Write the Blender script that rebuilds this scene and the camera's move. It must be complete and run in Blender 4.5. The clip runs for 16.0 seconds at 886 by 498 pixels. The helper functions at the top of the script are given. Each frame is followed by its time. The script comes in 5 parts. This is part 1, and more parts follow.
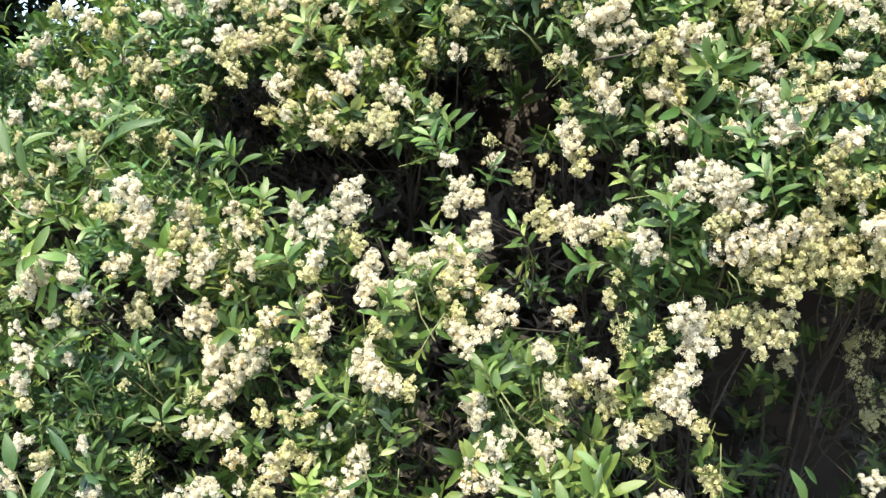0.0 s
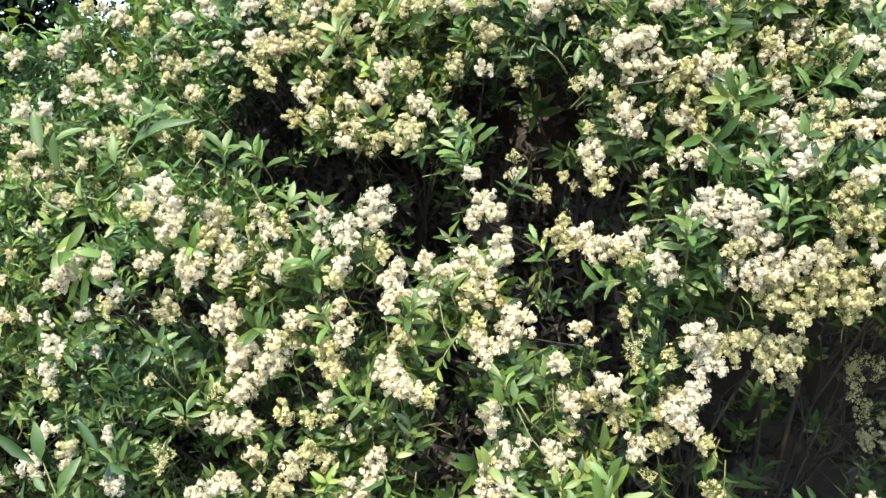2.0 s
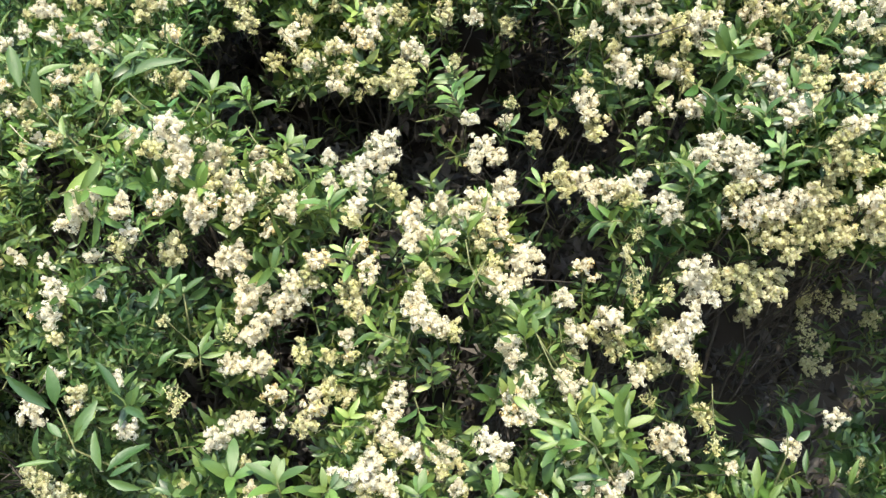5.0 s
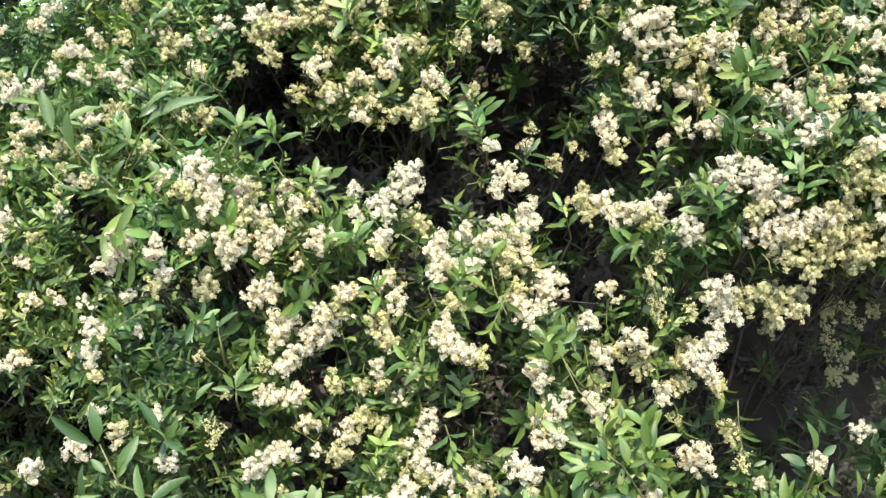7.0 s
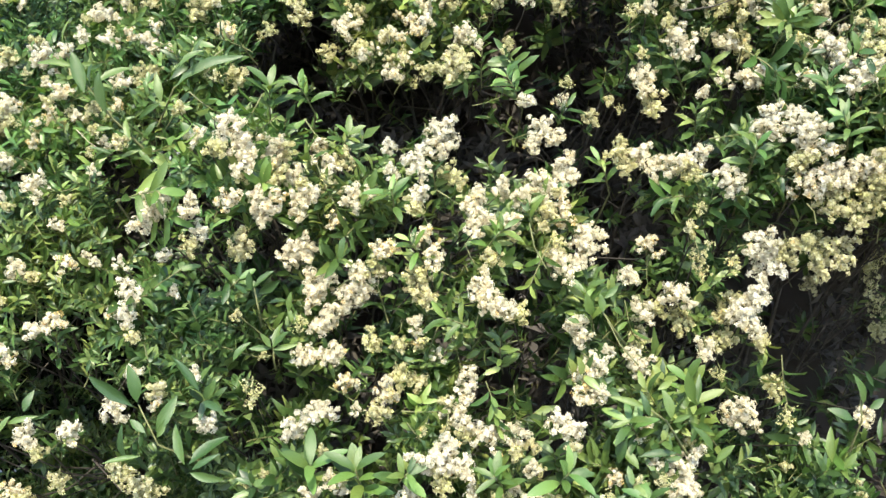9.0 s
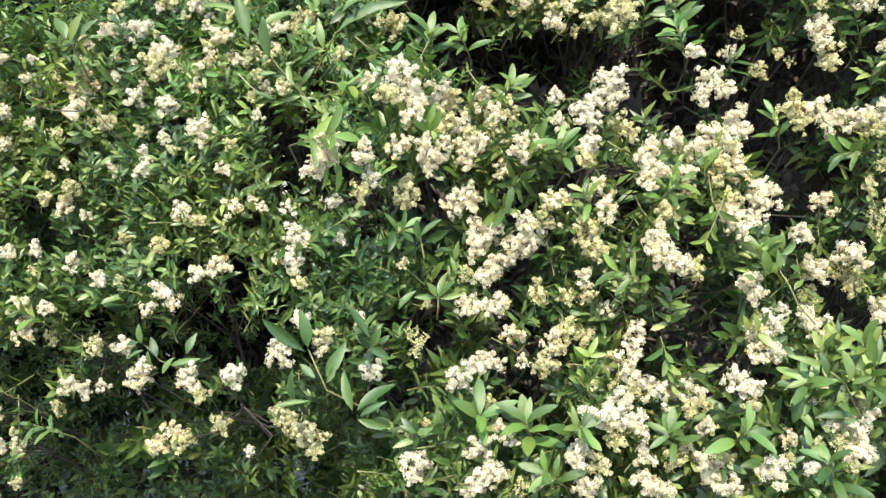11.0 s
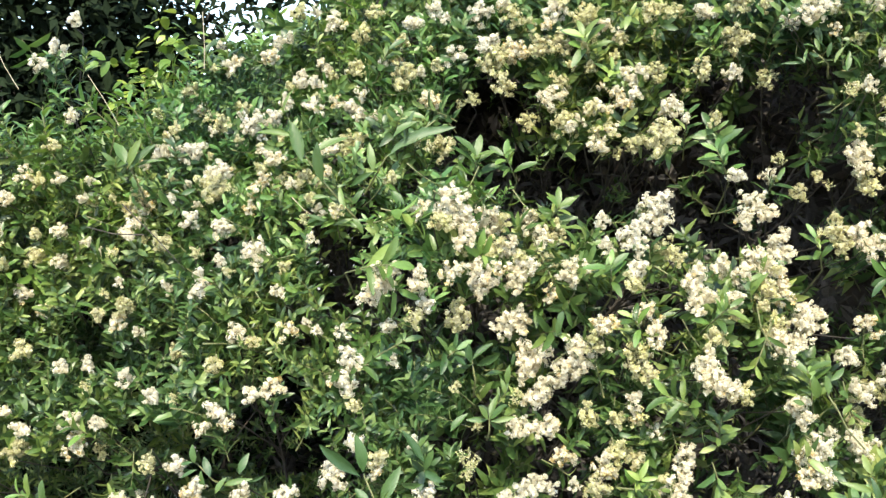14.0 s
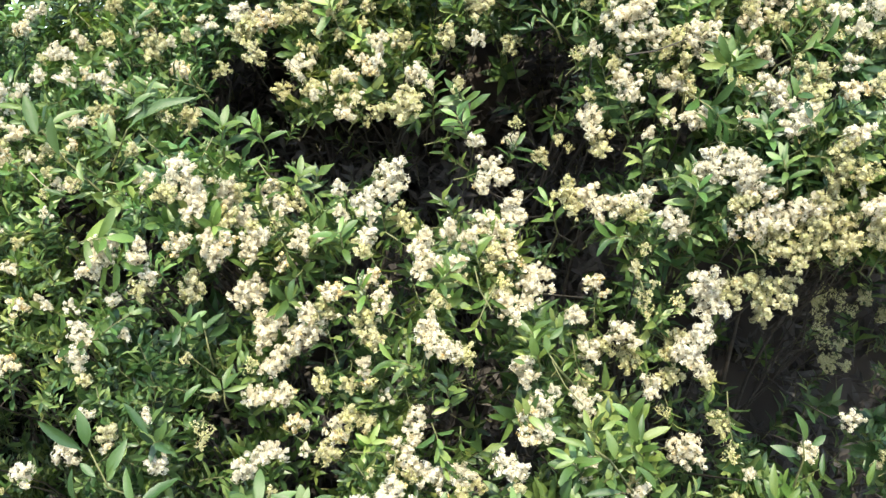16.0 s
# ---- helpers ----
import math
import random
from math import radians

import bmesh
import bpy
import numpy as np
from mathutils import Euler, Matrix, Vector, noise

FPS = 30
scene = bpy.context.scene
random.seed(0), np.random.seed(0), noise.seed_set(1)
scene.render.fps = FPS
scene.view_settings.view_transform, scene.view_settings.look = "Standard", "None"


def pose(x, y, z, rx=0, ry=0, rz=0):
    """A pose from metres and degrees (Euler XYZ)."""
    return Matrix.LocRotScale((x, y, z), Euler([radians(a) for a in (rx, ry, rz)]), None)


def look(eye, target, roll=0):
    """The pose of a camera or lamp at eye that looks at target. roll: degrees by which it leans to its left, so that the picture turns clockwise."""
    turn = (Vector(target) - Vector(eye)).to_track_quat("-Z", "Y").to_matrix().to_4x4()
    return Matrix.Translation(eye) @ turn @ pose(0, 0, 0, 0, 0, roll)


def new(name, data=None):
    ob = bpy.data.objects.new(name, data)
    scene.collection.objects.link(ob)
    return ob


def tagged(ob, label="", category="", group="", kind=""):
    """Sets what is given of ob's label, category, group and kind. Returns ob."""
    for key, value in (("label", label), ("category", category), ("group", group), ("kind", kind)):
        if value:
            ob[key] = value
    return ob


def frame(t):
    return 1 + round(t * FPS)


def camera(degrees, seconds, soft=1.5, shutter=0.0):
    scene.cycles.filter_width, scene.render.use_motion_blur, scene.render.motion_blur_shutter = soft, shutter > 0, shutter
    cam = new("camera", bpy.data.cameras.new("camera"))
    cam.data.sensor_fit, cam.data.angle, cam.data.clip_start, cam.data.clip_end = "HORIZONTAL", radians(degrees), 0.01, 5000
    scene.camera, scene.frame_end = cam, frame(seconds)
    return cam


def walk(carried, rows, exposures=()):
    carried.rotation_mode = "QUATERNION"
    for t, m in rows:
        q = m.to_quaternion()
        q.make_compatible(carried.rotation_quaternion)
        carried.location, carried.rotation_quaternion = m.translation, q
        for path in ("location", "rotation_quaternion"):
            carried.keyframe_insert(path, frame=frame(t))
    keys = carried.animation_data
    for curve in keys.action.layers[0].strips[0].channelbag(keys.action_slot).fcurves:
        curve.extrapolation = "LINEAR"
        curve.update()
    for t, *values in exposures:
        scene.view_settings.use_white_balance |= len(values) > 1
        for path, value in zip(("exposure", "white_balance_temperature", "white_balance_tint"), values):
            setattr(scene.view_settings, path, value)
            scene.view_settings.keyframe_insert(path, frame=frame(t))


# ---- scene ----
cam = camera(46.0, 16.0, soft=1.4)
PATH = [
    (0, (0.207, -0.103, 1.515), (-0.034, 1.88, 1.407), -0.2),
    (0.5, (0.252, -0.108, 1.511), (0.035, 1.876, 1.389), 0.3),
    (1, (0.268, -0.12, 1.515), (0.043, 1.866, 1.431), 1.5),
    (1.5, (0.243, -0.139, 1.527), (-0.009, 1.841, 1.402), 1.9),
    (2, (0.154, -0.161, 1.554), (-0.06, 1.823, 1.424), 2.3),
    (2.5, (0.019, -0.202, 1.567), (-0.068, 1.792, 1.433), 0.8),
    (3, (-0.093, -0.24, 1.577), (-0.055, 1.756, 1.452), 0.1),
    (3.5, (-0.158, -0.234, 1.57), (-0.005, 1.752, 1.392), -0.7),
    (4, (-0.184, -0.229, 1.546), (-0.003, 1.756, 1.38), 1.0),
    (4.5, (-0.183, -0.214, 1.506), (0.05, 1.767, 1.362), 3.0),
    (5, (-0.198, -0.228, 1.503), (-0.02, 1.756, 1.323), 3.1),
    (5.2, (-0.2, -0.243, 1.518), (-0.056, 1.741, 1.317), 2.8),
    (7.5, (-0.202, -0.259, 1.572), (-0.073, 1.726, 1.37), 0.9),
    (8, (-0.197, -0.253, 1.557), (-0.075, 1.732, 1.343), 0.6),
    (8.2, (-0.205, -0.25, 1.552), (-0.088, 1.735, 1.337), 0.6),
    (10.3, (-0.285, -0.221, 1.492), (-0.255, 1.757, 1.2), 0.2),
    (10.5, (-0.319, -0.219, 1.496), (-0.299, 1.759, 1.199), 0.5),
    (11, (-0.413, -0.214, 1.499), (-0.427, 1.762, 1.192), 1.2),
    (11.5, (-0.475, -0.219, 1.506), (-0.546, 1.755, 1.196), 0.9),
    (12, (-0.511, -0.227, 1.5), (-0.607, 1.75, 1.212), 1.7),
    (12.5, (-0.556, -0.224, 1.506), (-0.646, 1.754, 1.226), 2.7),
    (13, (-0.591, -0.232, 1.546), (-0.693, 1.751, 1.31), 2.1),
    (13.5, (-0.54, -0.235, 1.586), (-0.625, 1.755, 1.405), 1.7),
    (14, (-0.485, -0.24, 1.593), (-0.519, 1.752, 1.416), 1.1),
    (14.5, (-0.393, -0.229, 1.556), (-0.343, 1.762, 1.381), 0.9),
    (15, (-0.318, -0.223, 1.507), (-0.226, 1.763, 1.287), 1.3),
    (15.5, (-0.228, -0.228, 1.536), (-0.112, 1.757, 1.322), 0.9),
    (16, (-0.156, -0.256, 1.596), (-0.05, 1.727, 1.361), 0.0),
]
walk(cam, [(t, look(eye, target, roll)) for t, eye, target, roll in PATH])

# ---- world, sun and exposure ----
SUN_ELEVATION, SUN_AZIMUTH = 50.0, 184.0     # degrees; azimuth clockwise from +y, so behind the camera
world = bpy.data.worlds.new("world")
scene.world = world
world.use_nodes = True
wn = world.node_tree.nodes
sky = wn.new("ShaderNodeTexSky")
sky.sky_type, sky.sun_disc = "NISHITA", False
sky.sun_elevation, sky.sun_rotation = radians(SUN_ELEVATION), radians(SUN_AZIMUTH)
world.node_tree.links.new(sky.outputs[0], wn["Background"].inputs[0])
wn["Background"].inputs[1].default_value = 0.15
lamp = bpy.data.lights.new("sun", "SUN")
lamp.energy, lamp.angle, lamp.color = 2.4, radians(0.53), (1.0, 0.915, 0.71)
scene.view_settings.exposure = 2.33
sun = new("sun", lamp)
az, el = radians(SUN_AZIMUTH), radians(SUN_ELEVATION)
to_sun = Vector((math.sin(az) * math.cos(el), math.cos(az) * math.cos(el), math.sin(el)))
sun.matrix_world = look(to_sun * 20, (0, 0, 0))


# ---- materials ----
def material(name):
    m = bpy.data.materials.new(name)
    m.use_nodes = True
    t = m.node_tree
    return m, t, t.nodes["Principled BSDF"], t.nodes["Material Output"]


def ramp(t, source, stops):
    r = t.nodes.new("ShaderNodeValToRGB")
    t.links.new(source, r.inputs[0])
    for n, (at, colour) in enumerate(stops):
        e = r.color_ramp.elements[n] if n < 2 else r.color_ramp.elements.new(at)
        e.position, e.color = at, (*colour, 1)
    return r.outputs[0]


def math_node(t, op, a, b):
    n = t.nodes.new("ShaderNodeMath")
    n.operation = op
    for s, v in zip(n.inputs, (a, b)):
        if isinstance(v, (int, float)):
            s.default_value = v
        else:
            t.links.new(v, s)
    return n.outputs[0]


def chance(t):
    """One number for each leaf or floret: its island within the mesh and its object together."""
    g, o = t.nodes.new("ShaderNodeNewGeometry"), t.nodes.new("ShaderNodeObjectInfo")
    return math_node(t, "FRACT", math_node(t, "ADD", g.outputs["Random Per Island"], o.outputs["Random"]), 0)


def fine_noise(t, scale, detail=3):
    c, n = t.nodes.new("ShaderNodeTexCoord"), t.nodes.new("ShaderNodeTexNoise")
    t.links.new(c.outputs["Object"], n.inputs["Vector"])
    n.inputs["Scale"].default_value, n.inputs["Detail"].default_value = scale, detail
    return n.outputs[0]


def mixed(t, a, b, factor, kind="MIX"):
    n = t.nodes.new("ShaderNodeMix")
    n.data_type, n.blend_type = "RGBA", kind
    n.inputs[0].default_value = factor
    t.links.new(a, n.inputs[6])
    t.links.new(b, n.inputs[7])
    return n.outputs[2]


def bump(t, p, height, strength, distance):
    b = t.nodes.new("ShaderNodeBump")
    b.inputs["Strength"].default_value, b.inputs["Distance"].default_value = strength, distance
    t.links.new(height, b.inputs["Height"])
    t.links.new(b.outputs[0], p.inputs["Normal"])


def drift(t, scale):
    """A slow change over the whole plant, in world metres."""
    g, n = t.nodes.new("ShaderNodeNewGeometry"), t.nodes.new("ShaderNodeTexNoise")
    t.links.new(g.outputs["Position"], n.inputs["Vector"])
    n.inputs["Scale"].default_value, n.inputs["Detail"].default_value = scale, 2
    return n.outputs[0]


def thin(name, stops, spots, rough, through_light, spec=0.5, glow=(1, 1, 1), tones=((0.94, 0.97, 1), (1, 1, 0.95)), each=None):
    """A leaf or petal: coloured piece by piece, mottled, and letting light through (glow: the tint of that light)."""
    m, t, p, out = material(name)
    base = ramp(t, chance(t), stops)
    mottle = ramp(t, fine_noise(t, 160, 4), ((0.3, spots), (0.7, (1, 1, 1))))
    colour = mixed(t, base, mottle, 1.0, "MULTIPLY")
    colour = mixed(t, colour, ramp(t, drift(t, 3.2), ((0.36, tones[0]), (0.64, tones[1]))), 1.0, "MULTIPLY")
    if each:                                                  # fresh and older panicles
        o = t.nodes.new("ShaderNodeObjectInfo")
        colour = mixed(t, colour, ramp(t, o.outputs["Random"], ((0.0, each[0]), (1.0, each[1]))), 1.0, "MULTIPLY")
    t.links.new(colour, p.inputs["Base Color"])
    p.inputs["Roughness"].default_value = rough
    p.inputs["Specular IOR Level"].default_value = spec
    bump(t, p, fine_noise(t, 420, 2), 0.25, 0.001)
    tint = t.nodes.new("ShaderNodeRGB")
    tint.outputs[0].default_value = (*glow, 1)
    back, mix = t.nodes.new("ShaderNodeBsdfTranslucent"), t.nodes.new("ShaderNodeMixShader")
    t.links.new(mixed(t, colour, tint.outputs[0], 1.0, "MULTIPLY"), back.inputs[0])
    mix.inputs[0].default_value = through_light
    t.links.new(p.outputs[0], mix.inputs[1])
    t.links.new(back.outputs[0], mix.inputs[2])
    t.links.new(mix.outputs[0], out.inputs[0])
    return m


GREENS = ((0.70, 0.82, 0.86), (1.15, 1.06, 0.85))
LEAF = thin("privet_leaf", ((0.0, (0.028, 0.059, 0.020)), (0.45, (0.060, 0.114, 0.033)), (0.8, (0.124, 0.185, 0.056)), (1.0, (0.25, 0.30, 0.11))), (0.72, 0.78, 0.72), 0.42, 0.34, 0.5, (1.0, 1.0, 0.5), GREENS)
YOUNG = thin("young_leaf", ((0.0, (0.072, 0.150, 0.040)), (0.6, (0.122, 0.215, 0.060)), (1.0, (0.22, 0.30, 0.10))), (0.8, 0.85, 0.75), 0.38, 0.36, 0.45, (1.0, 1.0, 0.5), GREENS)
TALL = thin("shoot_leaf", ((0.0, (0.038, 0.080, 0.022)), (0.6, (0.075, 0.130, 0.032)), (1.0, (0.14, 0.19, 0.05))), (0.6, 0.68, 0.62), 0.40, 0.30, 0.5, (1.1, 1.1, 0.4), GREENS)
# Dull grey for the deep leaves: the dimness of the hollows is in this colour.
SHADE_LEAF = thin("inner_leaf_shade_tone", ((0.0, (0.062, 0.057, 0.054)), (0.6, (0.092, 0.084, 0.079)), (1.0, (0.13, 0.118, 0.11))), (0.75, 0.72, 0.7), 0.85, 0.3, 0.1)
BROAD = thin("broad_leaf", ((0.0, (0.07, 0.13, 0.02)), (0.6, (0.12, 0.20, 0.03)), (1.0, (0.26, 0.30, 0.05))), (0.8, 0.85, 0.7), 0.42, 0.34)
# Near black: deep shade is put into the evergreen's leaf colour.
DARK = thin("evergreen_leaf_shade_tone", ((0.0, (0.006, 0.009, 0.006)), (1.0, (0.016, 0.024, 0.012))), (0.8, 0.85, 0.7), 0.95, 0.02, 0.02)
PETAL = thin("white_petal", ((0.0, (0.66, 0.59, 0.46)), (0.35, (0.77, 0.73, 0.62)), (1.0, (0.835, 0.805, 0.73))), (0.96, 0.95, 0.92), 0.6, 0.6, 0.2, (1.0, 0.98, 0.84), each=((0.92, 0.905, 0.87), (1.0, 0.99, 0.985)))
CREAM = thin("cream_petal", ((0.0, (0.50, 0.47, 0.28)), (0.5, (0.59, 0.555, 0.37)), (1.0, (0.68, 0.64, 0.48))), (0.93, 0.93, 0.86), 0.6, 0.55, 0.2, (1.0, 0.98, 0.85), each=((0.85, 0.86, 0.76), (1.0, 0.98, 0.98)))
BUD = thin("green_bud", ((0.0, (0.42, 0.43, 0.16)), (0.6, (0.60, 0.575, 0.28)), (1.0, (0.72, 0.67, 0.42))), (0.9, 0.9, 0.8), 0.5, 0.3, 0.3)
FADED = thin("faded_petal", ((0.0, (0.46, 0.31, 0.12)), (0.5, (0.62, 0.46, 0.20)), (1.0, (0.76, 0.65, 0.40))), (0.88, 0.85, 0.75), 0.65, 0.3, 0.2)


def rough_solid(name, dark, light, scale, roughness):
    m, t, p, out = material(name)
    n = fine_noise(t, scale, 6)
    t.links.new(ramp(t, n, ((0.3, dark), (0.7, light))), p.inputs["Base Color"])
    p.inputs["Roughness"].default_value = roughness
    bump(t, p, n, 0.6, 0.004)
    return m


BARK = rough_solid("grey_brown_bark", (0.016, 0.013, 0.010), (0.048, 0.039, 0.029), 60, 0.9)
TWIG = rough_solid("green_twig", (0.055, 0.065, 0.02), (0.125, 0.125, 0.045), 90, 0.7)
PALE = rough_solid("dry_twig", (0.20, 0.17, 0.115), (0.33, 0.285, 0.20), 80, 0.8)
# Tone of the added backing, with the hollows' shade in its colour.
BACKING = rough_solid("dark_shade_backing", (0.024, 0.019, 0.015), (0.044, 0.036, 0.029), 7, 0.9)
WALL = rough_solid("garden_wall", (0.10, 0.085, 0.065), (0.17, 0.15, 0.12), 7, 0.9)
SOIL = rough_solid("dry_earth_and_gravel", (0.10, 0.09, 0.073), (0.19, 0.17, 0.14), 9, 0.95)


# ---- the leaf face of the hedge and its hollows ----
HOLLOWS = []
HOLLOWS += [
    (-0.20, 1.55, 0.213, 0.046, 0.36),
    (-0.04, 1.52, 0.060, 0.070, 0.30),
    (0.08, 1.65, 0.096, 0.136, 0.46),
    (0.15, 1.42, 0.044, 0.107, 0.30),
    (0.21, 1.37, 0.048, 0.048, 0.22),
    (0.61, 1.20, 0.160, 0.160, 0.50),
    (0.47, 1.16, 0.067, 0.087, 0.30),
    (0.61, 1.59, 0.030, 0.052, 0.30),
    (0.58, 1.48, 0.025, 0.032, 0.25),
    (-0.45, 1.66, 0.058, 0.068, 0.34),
    (-0.39, 1.74, 0.030, 0.034, 0.25),
    (-0.44, 1.30, 0.028, 0.042, 0.20),
    (-0.57, 1.37, 0.024, 0.026, 0.20),
    (-0.12, 1.38, 0.026, 0.046, 0.20),
    (0.23, 1.16, 0.030, 0.030, 0.20),
]
HOLLOWS += [
    (-0.23, 1.31, 0.036, 0.027, 0.12),
    (0.68, 1.35, 0.055, 0.046, 0.35),
    (-0.46, 1.04, 0.027, 0.036, 0.20),
    (-0.30, 1.04, 0.036, 0.027, 0.20),
    (0.39, 1.58, 0.028, 0.019, 0.12),
    (0.26, 1.57, 0.039, 0.029, 0.25),
    (0.38, 1.36, 0.038, 0.019, 0.12),
    (0.68, 1.01, 0.058, 0.058, 0.35),
    (0.53, 1.35, 0.056, 0.028, 0.20),
    (-0.52, 1.29, 0.037, 0.028, 0.10),
    (0.67, 1.06, 0.088, 0.068, 0.40),
    (0.47, 1.08, 0.057, 0.047, 0.30),
    (0.70, 1.22, 0.076, 0.181, 0.50),
    (-0.10, 1.53, 0.079, 0.051, 0.36),
    (-0.32, 1.55, 0.082, 0.046, 0.34),
]
HOLLOWS += [
    (0.08, 1.53, 0.050, 0.060, 0.35),
    (0.19, 1.54, 0.060, 0.040, 0.25),
    (-0.54, 1.34, 0.022, 0.016, 0.20),
    (-0.46, 1.30, 0.028, 0.036, 0.25),
    (-0.42, 1.25, 0.017, 0.017, 0.20),
    (-0.26, 1.22, 0.023, 0.027, 0.20),
    (-0.19, 1.30, 0.020, 0.016, 0.20),
    (-0.15, 1.38, 0.016, 0.026, 0.25),
    (-0.33, 1.08, 0.027, 0.016, 0.20),
    (-0.07, 1.09, 0.045, 0.020, 0.25),
    (-0.27, 1.04, 0.019, 0.027, 0.20),
    (0.00, 1.21, 0.036, 0.068, 0.35),
    (0.02, 1.13, 0.029, 0.049, 0.35),
    (0.13, 1.39, 0.048, 0.048, 0.30),
    (0.14, 1.33, 0.052, 0.031, 0.28),
]
HOLLOWS += [
    (0.22, 1.31, 0.029, 0.036, 0.25),
    (0.40, 1.13, 0.038, 0.047, 0.25),
    (0.38, 1.02, 0.047, 0.028, 0.30),
    (0.59, 1.36, 0.055, 0.028, 0.35),
    (0.65, 1.36, 0.046, 0.055, 0.40),
    (0.05, 1.69, 0.071, 0.051, 0.42),
    (0.13, 1.69, 0.059, 0.059, 0.42),
    (0.14, 1.59, 0.050, 0.070, 0.42),
    (0.25, 1.54, 0.041, 0.041, 0.30),
    (0.24, 1.50, 0.034, 0.021, 0.30),
    (0.31, 1.53, 0.029, 0.019, 0.20),
    (0.61, 1.60, 0.030, 0.043, 0.35),
    (0.39, 1.04, 0.056, 0.038, 0.35),
    (0.47, 1.12, 0.048, 0.043, 0.35),
    (0.67, 1.31, 0.046, 0.056, 0.45),
]
HOLLOWS += [
    (0.73, 1.14, 0.067, 0.106, 0.50),
    (0.77, 1.25, 0.075, 0.140, 0.50),
    (0.63, 1.04, 0.068, 0.029, 0.35),
    (0.50, 1.01, 0.043, 0.025, 0.30),
    (0.74, 1.00, 0.059, 0.039, 0.35),
    (0.61, 0.99, 0.053, 0.025, 0.35),
    (-0.01, 1.71, 0.041, 0.037, 0.40),
    (-0.08, 1.79, 0.023, 0.023, 0.25),
    (0.01, 1.65, 0.046, 0.046, 0.42),
    (0.05, 1.80, 0.029, 0.029, 0.30),
    (0.26, 1.17, 0.027, 0.027, 0.25),
    (0.30, 1.13, 0.033, 0.024, 0.25),
    (-1.38, 0.94, 0.080, 0.041, 0.32),
    (-1.41, 0.82, 0.056, 0.045, 0.32),
    (-1.34, 0.85, 0.044, 0.039, 0.30),
]
HOLLOWS += [
    (-1.13, 0.78, 0.068, 0.033, 0.36),
    (-1.16, 0.82, 0.042, 0.026, 0.30),
    (-1.27, 0.95, 0.038, 0.027, 0.20),
    (-0.83, 1.08, 0.043, 0.048, 0.30),
    (-0.81, 1.14, 0.038, 0.033, 0.25),
    (-0.86, 0.95, 0.048, 0.039, 0.30),
    (-0.77, 0.92, 0.052, 0.043, 0.30),
    (-1.51, 0.99, 0.040, 0.023, 0.25),
    (-1.00, 0.81, 0.055, 0.035, 0.30),
    (-0.93, 0.82, 0.035, 0.025, 0.30),
    (-0.97, 0.91, 0.035, 0.035, 0.25),
    (-1.08, 0.87, 0.036, 0.031, 0.20),
    (-1.47, 1.64, 0.064, 0.043, 0.30),
    (-1.30, 1.64, 0.063, 0.032, 0.20),
    (-1.16, 1.65, 0.043, 0.032, 0.20),
]
HOLLOWS += [
    (-0.60, 1.35, 0.036, 0.032, 0.20),
    (-1.23, 1.25, 0.033, 0.022, 0.12),
    (-1.30, 1.81, 0.096, 0.064, 0.40),
    (-1.16, 1.77, 0.065, 0.065, 0.40),
    (-1.35, 1.71, 0.064, 0.085, 0.30),
]
HOLLOWS += [
    (0.24, 1.28, 0.035, 0.050, 0.36),
    (0.17, 1.38, 0.042, 0.030, 0.34),
    (0.20, 1.33, 0.030, 0.030, 0.34),
    (0.03, 1.24, 0.012, 0.009, 0.34),
    (-0.00, 1.19, 0.015, 0.021, 0.36),
    (0.01, 1.11, 0.014, 0.021, 0.36),
    (0.22, 1.16, 0.009, 0.008, 0.34),
    (0.45, 1.23, 0.031, 0.028, 0.50),
    (0.49, 1.11, 0.038, 0.026, 0.50),
    (0.72, 0.98, 0.059, 0.046, 0.42),
    (0.45, 0.91, 0.030, 0.008, 0.35),
    (0.58, 1.11, 0.053, 0.031, 0.50),
    (0.65, 1.19, 0.018, 0.084, 0.50),
    (0.78, 0.88, 0.023, 0.008, 0.35),
]
HOLLOWS += [
    (-0.80, 1.10, 0.026, 0.027, 0.30),
    (-0.79, 1.02, 0.025, 0.013, 0.30),
    (-0.40, 1.11, 0.020, 0.008, 0.28),
    (-0.30, 1.02, 0.019, 0.008, 0.28),
    (-0.51, 1.05, 0.015, 0.008, 0.26),
    (-0.69, 1.44, 0.008, 0.008, 0.30),
    (-0.62, 1.35, 0.008, 0.008, 0.24),
    (-0.45, 1.34, 0.008, 0.008, 0.26),
    (-0.18, 1.30, 0.008, 0.008, 0.24),
    (-0.13, 1.34, 0.008, 0.008, 0.26),
    (-0.41, 1.28, 0.008, 0.008, 0.22),
    (-1.42, 0.91, 0.050, 0.022, 0.34),
    (-1.58, 0.69, 0.080, 0.033, 0.34),
]
HOLLOWS += [
    (-1.36, 0.61, 0.042, 0.029, 0.34),
    (-1.19, 0.71, 0.052, 0.021, 0.30),
    (-0.84, 1.13, 0.026, 0.008, 0.30),
    (-0.78, 1.09, 0.030, 0.023, 0.32),
    (-0.86, 0.89, 0.041, 0.024, 0.34),
    (-0.79, 0.84, 0.044, 0.026, 0.34),
    (-1.03, 0.99, 0.019, 0.008, 0.28),
    (-0.71, 1.44, 0.008, 0.008, 0.30),
    (-0.71, 1.35, 0.008, 0.039, 0.28),
    (-0.66, 1.36, 0.008, 0.008, 0.28),
    (-0.82, 0.73, 0.040, 0.012, 0.28),
    (-1.04, 0.67, 0.038, 0.008, 0.28),
]
